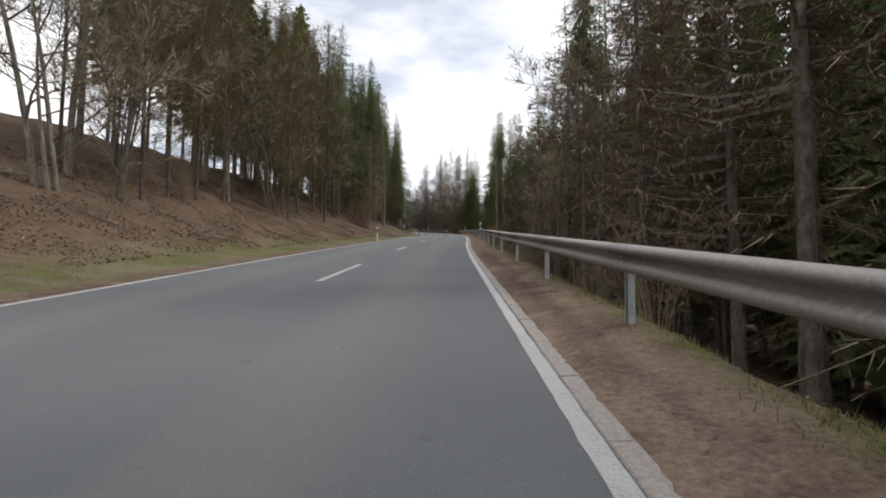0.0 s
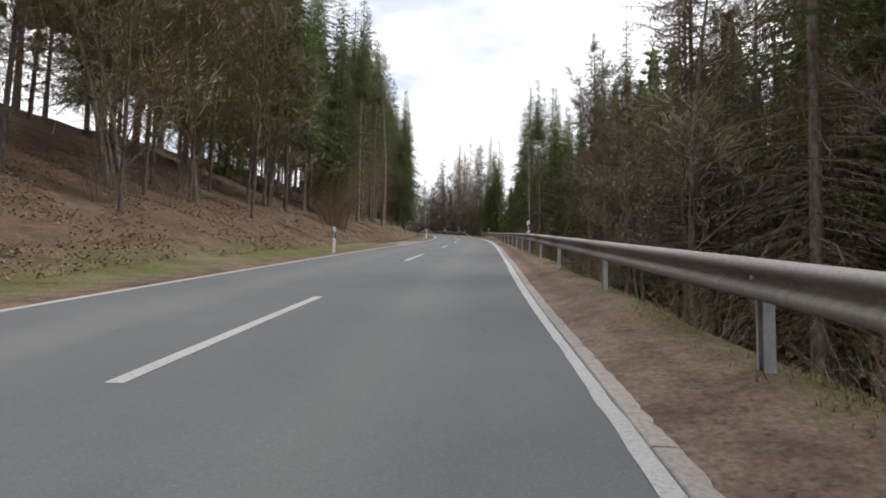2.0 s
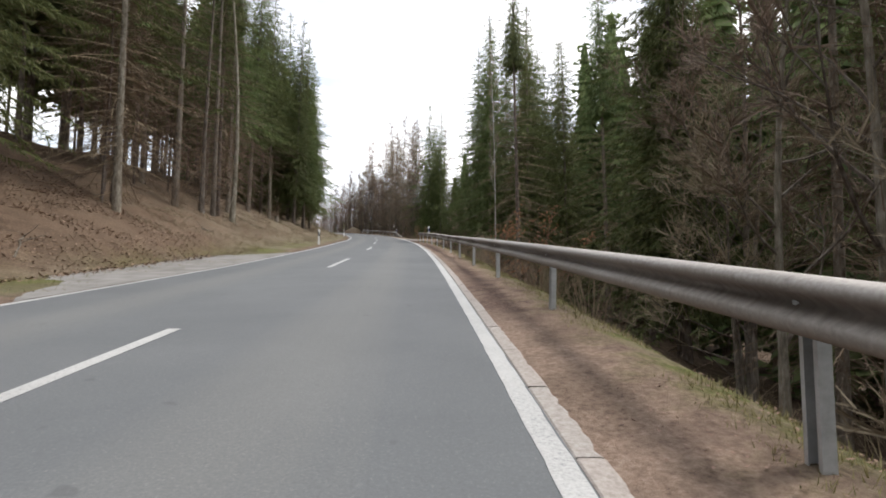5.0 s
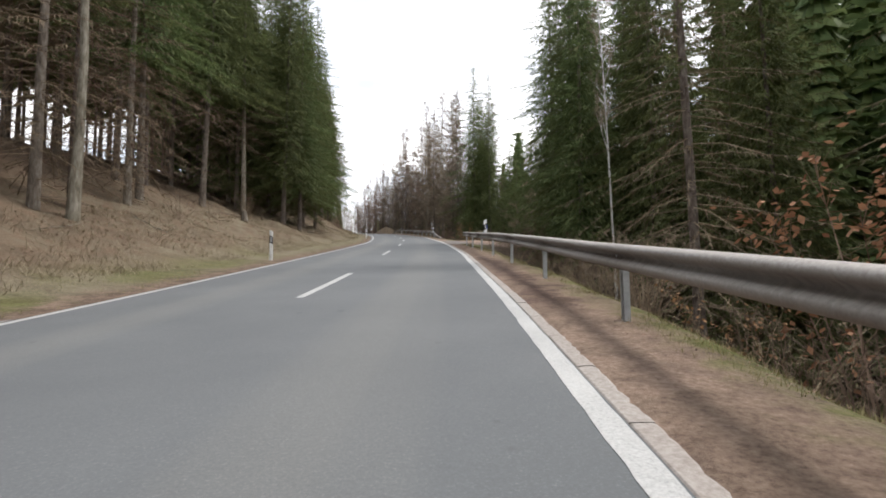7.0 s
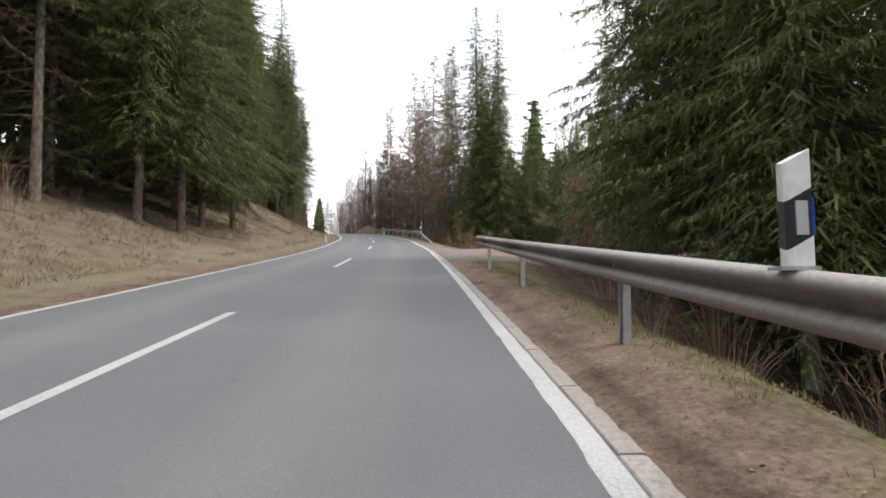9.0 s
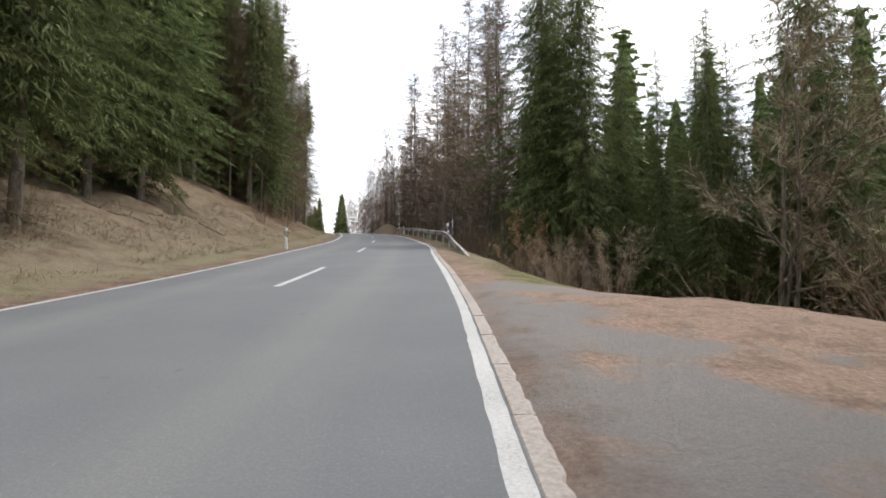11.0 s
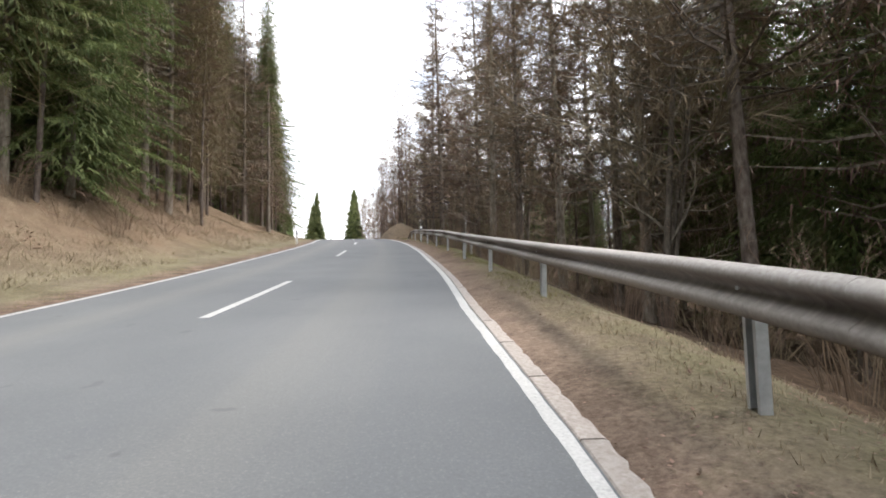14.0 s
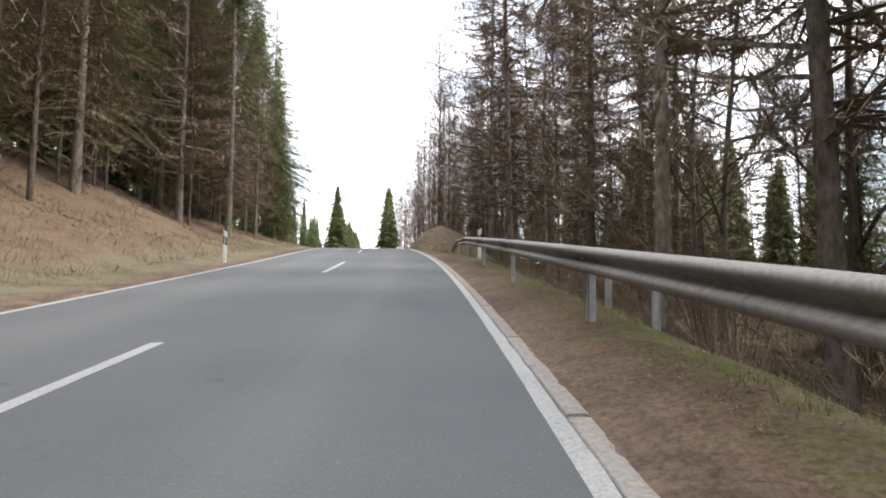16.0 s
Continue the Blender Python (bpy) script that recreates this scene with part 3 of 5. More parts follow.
def beam_piece(parent, s0, s1, lat, drop):
    ss = np.linspace(s0, s1 + 0.16, 5)
    n = len(BEAM)
    verts, faces, uvs = [], [], []
    for s in ss:
        lap = 0.004 if s > s1 else 0.0
        for side in (0, 0.005):
            for j, (d, h) in enumerate(BEAM):
                uvs.append((j / (n - 1), s))
                verts.append(at(s, lat(s) + d + side + lap, h - drop(s) + (0.0 if side == 0 else -0.002)))
    for i in range(len(ss) - 1):
        a, b = i * 2 * n, (i + 1) * 2 * n
        for j in range(n - 1):
            faces.append((a + j, b + j, b + j + 1, a + j + 1))
            faces.append((a + n + j, a + n + j + 1, b + n + j + 1, b + n + j))
        faces.append((a, a + n, b + n, b))
        faces.append((a + n - 1, b + n - 1, b + 2 * n - 1, a + 2 * n - 1))
    for a in (0, (len(ss) - 1) * 2 * n):
        for j in range(n - 1):
            faces.append((a + j, a + j + 1, a + n + j + 1, a + n + j))
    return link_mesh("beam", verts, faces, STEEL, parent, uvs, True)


def post_mesh():
    bm = bmesh.new()
    prof = [(-0.03, -0.05), (0.03, -0.05), (0.03, -0.028), (0.025, -0.028), (0.025, -0.045), (-0.025, -0.045), (-0.025, 0.045), (0.025, 0.045), (0.025, 0.028), (0.03, 0.028), (0.03, 0.05), (-0.03, 0.05)]
    lo = [bm.verts.new((x, y, -0.75)) for x, y in prof]
    hi = [bm.verts.new((x, y, 0.735)) for x, y in prof]
    n = len(prof)
    for i in range(n):
        bm.faces.new((lo[i], lo[(i + 1) % n], hi[(i + 1) % n], hi[i]))
    bm.faces.new(hi)
    bm.faces.new(lo[::-1])
    me = bpy.data.meshes.new("post")
    bm.to_mesh(me)
    bm.free()
    me.materials.append(POST_STEEL)
    return me


def bolt_mesh():
    bm = bmesh.new()
    bmesh.ops.create_cone(bm, cap_ends=True, segments=8, radius1=0.02, radius2=0.014, depth=0.016, matrix=Matrix.Rotation(-math.pi / 2, 4, "Y"))
    me = bpy.data.meshes.new("bolt")
    bm.to_mesh(me)
    bm.free()
    me.materials.append(POST_STEEL)
    return me


POST_ME, BOLT_ME = post_mesh(), bolt_mesh()


def guardrail(label, s0, s1, posts, lat, drop):
    g = thing("guardrail", Matrix.Identity(4), label, "guardrail", "roadside guardrails")
    s = s0
    while s < s1 - 0.5:
        e = min(s + 4.11, s1)
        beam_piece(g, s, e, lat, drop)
        s = e
    rr = random.Random(int(s0) + 99)
    for s in posts:
        if drop(s) < 0.45:
            p = new("post", POST_ME)
            p.parent = g
            p.matrix_basis = Matrix.Translation(at(s, lat(s) + 0.06, -drop(s))) @ Euler((rr.uniform(-0.02, 0.02), rr.uniform(-0.015, 0.015), heading(s) + math.pi)).to_matrix().to_4x4()
            b = new("bolt", BOLT_ME)
            b.parent = p
            b.matrix_basis = p.matrix_basis.inverted() @ Matrix.Translation(at(s, lat(s) - 0.012, 0.665 - drop(s))) @ Euler((0, 0, heading(s))).to_matrix().to_4x4()
    return g


POSTS_LONG = [blend(k, [(-6, -19.76), (0, 4.8), (3, 17.15), (4, 21.06), (5, 25.1), (6, 29.52), (7, 33.5), (9, 41.65), (14, 62.4), (15, 66.5), (17, 74.75), (18, 78.8), (19, 82.45), (21, 90.6)]) for k in range(-5, 22)]
POSTS_SHORT = [120.36, 124.25, 128.3, 132.1, 135.9, 140.0, 144.1, 148.1, 152.1, 156.1, 160.1]


def rail_sag(s):
    """How far the long rail dips below its usual height."""
    return blend(s, [(2, -0.015), (15, -0.015), (22, -0.03), (36, -0.045), (50, -0.005), (59, 0.035), (67, 0.05), (72, 0.015), (78, -0.025), (93, -0.02)])


guardrail("long weathered galvanised steel guardrail on steel posts", -20.0, 92.2, POSTS_LONG, lambda s: blend(s, [(45, 3.83), (62, 3.72), (84, 3.70), (88, 3.72), (93, 3.85)]), rail_sag)
guardrail("galvanised steel guardrail whose near end slopes into the ground", 111.2, 163.0, POSTS_SHORT, lambda s: blend(s, [(112.5, 3.95), (120, 3.95), (125, 3.98), (129, 3.9), (133, 3.8), (137, 3.74), (148, 3.74), (156, 3.9), (163, 4.4)]),
          lambda s: blend(s, [(111.2, 0.92), (112.0, 0.78), (113.0, 0.68), (114.6, 0.57), (117.3, 0.40), (119.8, 0.145), (123.6, 0.03), (128, 0.035), (132, 0.01), (137, -0.02), (141, -0.05), (148, -0.05), (156, -0.02), (160, 0.13), (163, 0.6)]))


# ---------------------------------------------------------------- delineator posts
def slab(pts_bottom, pts_top):
    bm = bmesh.new()
    a = [bm.verts.new(p) for p in pts_bottom]
    b = [bm.verts.new(p) for p in pts_top]
    n = len(a)
    for i in range(n):
        bm.faces.new((a[i], a[(i + 1) % n], b[(i + 1) % n], b[i]))
    bm.faces.new(b)
    bm.faces.new(a[::-1])
    bmesh.ops.recalc_face_normals(bm, faces=bm.faces)
    return bm


def delineator(s, l, base, height, on_rail, side, lean=0.0):
    """A hollow plastic post, faces the traffic (-y). side: -1 stands left of the road, 1 right; the cut slopes to the road."""
    m = Matrix.Translation(at(s, l, base)) @ Euler((0, lean, heading(s))).to_matrix().to_4x4()
    lab = "white plastic delineator post with black band, clipped on the guardrail" if on_rail else "white plastic delineator post with slanted black band in the verge"
    d = thing("delineator_post", m, lab, "delineator post", "roadside delineators")
    prof = [(-0.06, -0.03), (-0.045, -0.045), (0.045, -0.045), (0.06, -0.03), (0.03, 0.05), (-0.03, 0.05)]
    k = 0.55 * side

    def piece(name, z0, z1, mat, grow=1.0, flat0=False, label=""):
        lo = [(x * grow, y * grow, z0 + (0 if flat0 else k * x)) for x, y in prof]
        hi = [(x * grow, y * grow, z1 + k * x) for x, y in prof]
        return part(name, slab(lo, hi), mat, d, label)
    t = height
    lo, hi = (0.36, 0.16) if on_rail else (0.43, 0.18)
    piece("lower_body", 0.0 if on_rail else -0.3, t - lo, WHITE_PLASTIC, 1.0, True, "white lower body")
    band = piece("black_band", t - lo, t - hi, BLACK_PLASTIC, 1.004, label="slanted black band")
    piece("head", t - hi, t, WHITE_PLASTIC, 1.0, label="white head with sloping top")
    part("reflector", slab([(-0.025, -0.052, t - lo + 0.03), (0.025, -0.052, t - lo + 0.03), (0.025, -0.044, t - lo + 0.03), (-0.025, -0.044, t - lo + 0.03)],
                           [(-0.025, -0.052, t - hi - 0.03), (0.025, -0.052, t - hi - 0.03), (0.025, -0.044, t - hi - 0.03), (-0.025, -0.044, t - hi - 0.03)]), REFLECTOR, band, "grey retroreflector")
    if on_rail:
        part("warning_reflector", slab([(0.045, -0.02, t - lo + 0.03), (0.085, -0.01, t - lo + 0.03), (0.085, 0.03, t - lo + 0.03), (0.04, 0.03, t - lo + 0.03)],
                                       [(0.045, -0.02, t - hi - 0.01), (0.085, -0.01, t - hi - 0.01), (0.085, 0.03, t - hi - 0.01), (0.04, 0.03, t - hi - 0.01)]), BLUE, band, "blue wildlife warning reflector")
        part("clamp", slab([(-0.09, -0.05, -0.004), (0.07, -0.05, -0.004), (0.07, 0.05, -0.004), (-0.09, 0.05, -0.004)],
                           [(-0.09, -0.05, 0.012), (0.07, -0.05, 0.012), (0.07, 0.05, 0.012), (-0.09, 0.05, 0.012)]), POST_STEEL, d, "steel clamp plate")
    return d


for s, l in ((37.9, -3.66), (79.1, -3.75), (120.4, -3.62), (155.6, -3.75), (-6, -3.7)):
    delineator(s, l, ground_h(s, l) - 0.0, 1.0, False, -1, -0.04 if s > 120 and s < 121 else 0.0)
for s, l, h in ((37.1, 3.80, 0.83), (80.4, 3.68, 0.808), (120.4, 3.93, 0.68)):
    delineator(s, l, h, 0.47, True, 1)
delineator(155.3, 4.25, -0.15, 1.2, False, 1)
delineator(197.0, -3.75, 0.0, 1.0, False, -1)

# ================================================================ trees
class Soup:
    """Loose faces gathered into one mesh."""

    def __init__(self):
        self.v, self.f = [], []

    def tri(self, a, b, c):
        i = len(self.v)
        self.v += (a, b, c)
        self.f.append((i, i + 1, i + 2))

    def spike(self, a, tip, side, w):
        """A slim triangle from a to its tip."""
        i = len(self.v)
        self.v += (a - side * w, a + side * w, tip)
        self.f.append((i, i + 1, i + 2))

    def leaf(self, a, tip, side, w):
        """A slim blade from a to tip, widest near the middle."""
        mid = (a + tip) * 0.5
        i = len(self.v)
        self.v += (a, mid + side * w, tip, mid - side * w)
        self.f.append((i, i + 1, i + 2, i + 3))

    def tube(self, pts, radii, sides=5, cap=False):
        i0 = len(self.v)
        for k, (p, r) in enumerate(zip(pts, radii)):
            d = (pts[min(k + 1, len(pts) - 1)] - pts[max(k - 1, 0)]).normalized()
            x = d.cross(Vector((0.31, 0.95, 0.05))).normalized() if abs(d.z) > 0.5 else d.cross(Vector((0, 0, 1))).normalized()
            y = d.cross(x)
            for j in range(sides):
                a = 2 * math.pi * j / sides
                self.v.append(p + x * (r * math.cos(a)) + y * (r * math.sin(a)))
        for k in range(len(pts) - 1):
            for j in range(sides):
                a, b = i0 + k * sides + j, i0 + k * sides + (j + 1) % sides
                self.f.append((a, b, b + sides, a + sides))

    def mesh(self, name, mat, smooth=False):
        me = bpy.data.meshes.new(name)
        me.from_pydata(self.v, [], self.f)
        me.materials.append(mat)
        if smooth:
            me.polygons.foreach_set("use_smooth", np.ones(len(me.polygons), bool))
        me.update()
        return me


UP = Vector((0, 0, 1))


def tree_thing(name, parts, label, category, group):
    t = thing(name, Matrix.Translation((0, 0, -500)), label, category, group)
    for pname, me, plabel in parts:
        o = new(pname, me)
        o.parent = t
        tagged(o, plabel, kind="stuff" if pname in ("twig_haze", "foliage", "dead_wood", "bough_work", "limb_work", "stem_clump") else "")
    return t


def trunk_line(r, height, bend, n=9):
    """Points of a slightly winding upright stem."""
    ph1, ph2 = r.uniform(0, 6.28), r.uniform(0, 6.28)
    out = []
    for i in range(n):
        u = i / (n - 1)
        out.append(Vector((bend * math.sin(u * 3.0 + ph1) * u, bend * math.sin(u * 2.4 + ph2) * u, height * u)))
    out[0].z = -0.5
    return out


def on_line(pts, u):
    x = u * (len(pts) - 1)
    i = min(int(x), len(pts) - 2)
    return pts[i].lerp(pts[i + 1], x - i)


def spruce_parts(seed, height, clear, radius, dense=1.0, drape=0.5, dry=0.0, width=1.0, sparse=1.0, core=0.0, fine=False):
    """Norway spruce: straight stem, whorls of drooping boughs set with hanging sprays; below `clear` only dead twigs.
    dry: the share of the crown, from below, whose boughs have lost their needles."""
    r = random.Random(seed)
    stem, crown, dead = Soup(), Soup(), Soup()
    line = trunk_line(r, height, 0.12)
    stem.tube(line, [0.0066 * height * (1.25 if i == 0 else 1) * (1 - 0.93 * i / 8) + 0.012 for i in range(9)], 8)
    z = clear
    while z < height - 0.25:
        u = (z - clear) / (height - clear)
        c = on_line(line, z / height)
        span = radius * (1 - u) ** (0.82 if fine else 0.75) * (0.6 + 0.4 * min(1, u * 6 + 0.35)) + 0.18
        n = 5 if u > 0.75 else r.choice((5, 6, 7))
        a0 = r.uniform(0, 6.28)
        for k in range(n):
            a = a0 + 6.283 * k / n + r.uniform(-0.35, 0.35)
            L = span * r.uniform(0.52, 1.3)
            bare = r.random() < 1.25 - u / max(dry, 0.01) if dry else False
            out = Vector((math.cos(a), math.sin(a), 0))
            side = Vector((-out.y, out.x, 0))
            rise = 0.35 * u - 0.16 + r.uniform(-0.1, 0.1)
            sag = (0.55 - 0.5 * u) * r.uniform(0.5, 1.2)
            base = c + UP * r.uniform(-0.12, 0.12)
            bend = r.uniform(-0.3, 0.3)

            def bough(q):
                return base + out * (L * q) + side * (bend * L * q * q) + UP * (L * (rise * q - sag * q * q + 0.35 * sag * q**4))
            soup = dead if bare else crown
            if bare:
                dead.tube([base, bough(0.4), bough(0.75), bough(1.0)], [0.014, 0.010, 0.006, 0.003], 3)
            m = max(3 if dense > 0.3 else 2, int(L / (0.125 / dense)))
            for j in range(m):
                q = (j + r.random()) / m
                if q < 0.14:
                    continue
                p = bough(q)
                w = min((0.26 + 0.30 * (1 - q)) * (0.55 + 0.2 * L) * r.uniform(0.5, 1.3), 0.65) * (0.8 if fine else 1)
                for sg in (-1, 1):
                    tip = p + side * (sg * w * r.uniform(0.35, 1.0)) + out * (w * r.uniform(0.1, 1.0)) - UP * (w * drape * r.uniform(-0.1, 1.4))
                    soup.spike(p, tip, (out * 0.8 + UP * r.uniform(-0.5, 0.7)).normalized(), (0.011 if bare else width * w * r.uniform(0.065, 0.105) * (0.85 if fine else 1)))
                    if fine and not bare:
                        for _ in range(3):
                            h = p.lerp(tip, r.uniform(0.15, 0.85))
                            d = (tip - p).normalized() * 0.6 + out * r.uniform(-0.3, 0.9) + side * r.uniform(-0.5, 0.5) + UP * r.uniform(-0.55, 0.2)
                            soup.spike(h, h + d.normalized() * (w * r.uniform(0.3, 0.6)), d.cross(UP).normalized(), width * w * r.uniform(0.036, 0.06))
                    if not bare:
                        h = p.lerp(tip, r.uniform(0.3, 0.75))
                        soup.spike(h, h - UP * (w * r.uniform(0.3, 0.7)) + out * (w * r.uniform(0.0, 0.3)), (side * sg * 0.5 + out * 0.5).normalized(), width * w * (0.038 if fine else 0.065))
                if r.random() < 0.6:
                    soup.spike(p, p - UP * (w * r.uniform(0.4, 0.9)) + out * (w * 0.3), side, 0.011 if bare else width * w * (0.045 if fine else 0.075))
            e = bough(1.0)
            soup.spike(bough(0.75), e + (e - bough(0.85)).normalized() * 0.28, side, 0.012 if bare else 0.07 * width * (0.35 if fine else 1))
        z += r.uniform(0.30, 0.46) * (1.0 if u < 0.8 else 0.8) * sparse
    # inner sprays that hang close to the stem
    for _ in range(int(300 * (height - clear) * (1 - 0.8 * dry)) if fine else 0):
        u = dry * 0.85 + (0.88 - dry * 0.85) * (1 - r.random() ** 0.5)
        z = clear + (height - clear) * u
        span = radius * (1 - u) ** 0.9 + 0.15
        a = r.uniform(0, 6.28)
        out = Vector((math.cos(a), math.sin(a), 0))
        q = on_line(line, min(0.995, z / height)) + out * (span * r.uniform(0.06, 0.5)) + UP * r.uniform(-0.1, 0.1)
        d = out * r.uniform(0.2, 1.0) + Vector((-out.y, out.x, 0)) * r.uniform(-0.6, 0.6) - UP * r.uniform(0.3, 1.0)
        crown.spike(q, q + d.normalized() * (r.uniform(0.3, 0.7) * min(1.0, span / 1.6)), d.cross(out + UP * 0.3).normalized(), r.uniform(0.018, 0.038))
    # dense inner boughs, as overlapping ragged skirts round the stem
    z = clear + 0.4 + (height - clear) * dry * 0.8
    while core and z < height - 0.5:
        u = (z - clear) / (height - clear)
        span = core * (radius * (1 - u) ** 0.75 + 0.15)
        c, c2 = on_line(line, z / height), on_line(line, min(0.995, (z + 1.1) / height))
        a0 = r.uniform(0, 6.28)
        for k in range(9):
            a1, a2 = a0 + 0.698 * k - 0.06, a0 + 0.698 * (k + 1) + 0.06
            r1, r2, rm = span * r.uniform(0.6, 1.1), span * r.uniform(0.6, 1.1), span * r.uniform(0.9, 1.35)
            e1, e2, em = (Vector((math.cos(a), math.sin(a), 0)) for a in (a1, a2, (a1 + a2) / 2))
            hi = c2 + em * (0.25 * span)
            p1, p2, pm = c + e1 * r1, c + e2 * r2, c + em * rm - UP * (0.35 * span * r.uniform(0.3, 1.0))
            crown.tri(hi, p1, pm)
            crown.tri(hi, pm, p2)
        z += 0.62
    top = line[-1]
    crown.spike(top - UP * 0.9, top + UP * 0.45, Vector((1, 0, 0)), 0.05)
    crown.spike(top - UP * 0.9, top + UP * 0.45, Vector((0, 1, 0)), 0.05)
    z = max(0.8, clear * 0.1)
    while z < clear + 1.0:
        c = on_line(line, z / height)
        for k in range(r.choice((2, 3, 4))):
            a = r.uniform(0, 6.28)
            L = r.uniform(0.5, 0.75 * radius) * (0.5 + 0.5 * min(1, z / max(clear, 0.1)))
            out = Vector((math.cos(a), math.sin(a), r.uniform(-0.35, 0.1)))
            e = c + out * L - UP * (0.1 * L)
            dead.tube([c, e], [0.018, 0.005], 3)
            for _ in range(int(2 + 4 * L)):
                p = c.lerp(e, r.uniform(0.3, 1.0))
                d = Vector((r.uniform(-1, 1), r.uniform(-1, 1), r.uniform(-0.9, 0.2))) + out * 0.7
                q = p + d.normalized() * r.uniform(0.2, 0.55)
                dead.spike(p, q, UP.cross(d).normalized(), 0.012)
        z += r.uniform(0.28, 0.55) * sparse
    parts = [("trunk", stem.mesh("spruce_trunk", SPRUCE_BARK, True), ""), ("crown", crown.mesh("spruce_crown", NEEDLES), "dark green drooping needle boughs")]
    if dead.f:
        parts.append(("dead_wood", dead.mesh("spruce_dead_branches", BROWN_NEEDLES), "dry brown lower branches"))
    return parts


def larch_parts(seed, height, clear, radius, dense=1.0):
    """Leafless larch: straight stem, level or upswept bare boughs with short hanging twigs."""
    r = random.Random(seed)
    stem, boughs, twigs = Soup(), Soup(), Soup()
    line = trunk_line(r, height, 0.25)
    stem.tube(line, [0.0066 * height * (1.3 if i == 0 else 1) * (1 - 0.93 * i / 8) + 0.012 for i in range(9)], 8)
    z = clear
    while z < height - 0.2:
        u = (z - clear) / (height - clear)
        c = on_line(line, z / height)
        for k in range(r.choice((3, 4, 5))):
            a = r.uniform(0, 6.28)
            L = (radius * (1 - u) ** 0.7 + 0.25) * r.uniform(0.5, 1.15)
            out = Vector((math.cos(a), math.sin(a), 0))
            dip, lift = r.uniform(-0.3, 0.05), r.uniform(0.15, 0.45)
            pts = [c + out * (L * q) + UP * (L * (dip * q + lift * q * q * q)) + Vector((r.uniform(-1, 1), r.uniform(-1, 1), 0)) * (0.04 * L * q) for q in (0, 0.45, 1.0)]
            boughs.tube(pts, [0.012 + 0.011 * L, 0.010 + 0.005 * L, 0.004], 3)
            for _ in range(int(dense * (4 + 15.0 * L))):
                q = r.uniform(0.15, 1.0)
                p = on_line(pts, q)
                d = (out * r.uniform(-0.2, 0.9) + Vector((-out.y, out.x, 0)) * r.choice((-1, 1)) * r.uniform(0.2, 1.0) + UP * r.uniform(-0.9, 0.35)).normalized()
                t = p + d * r.uniform(0.18, 0.6)
                twigs.spike(p, t, d.cross(UP).normalized() if abs(d.z) < 0.95 else out, r.uniform(0.013, 0.022))
        z += r.uniform(0.22, 0.45)
    return [("trunk", stem.mesh("larch_trunk", SPRUCE_BARK, True), ""), ("bough_work", boughs.mesh("larch_boughs", BARK), "bare upswept boughs"),
            ("twig_haze", twigs.mesh("larch_twigs", LARCH_TWIG), "fine reddish-brown leafless twigs")]


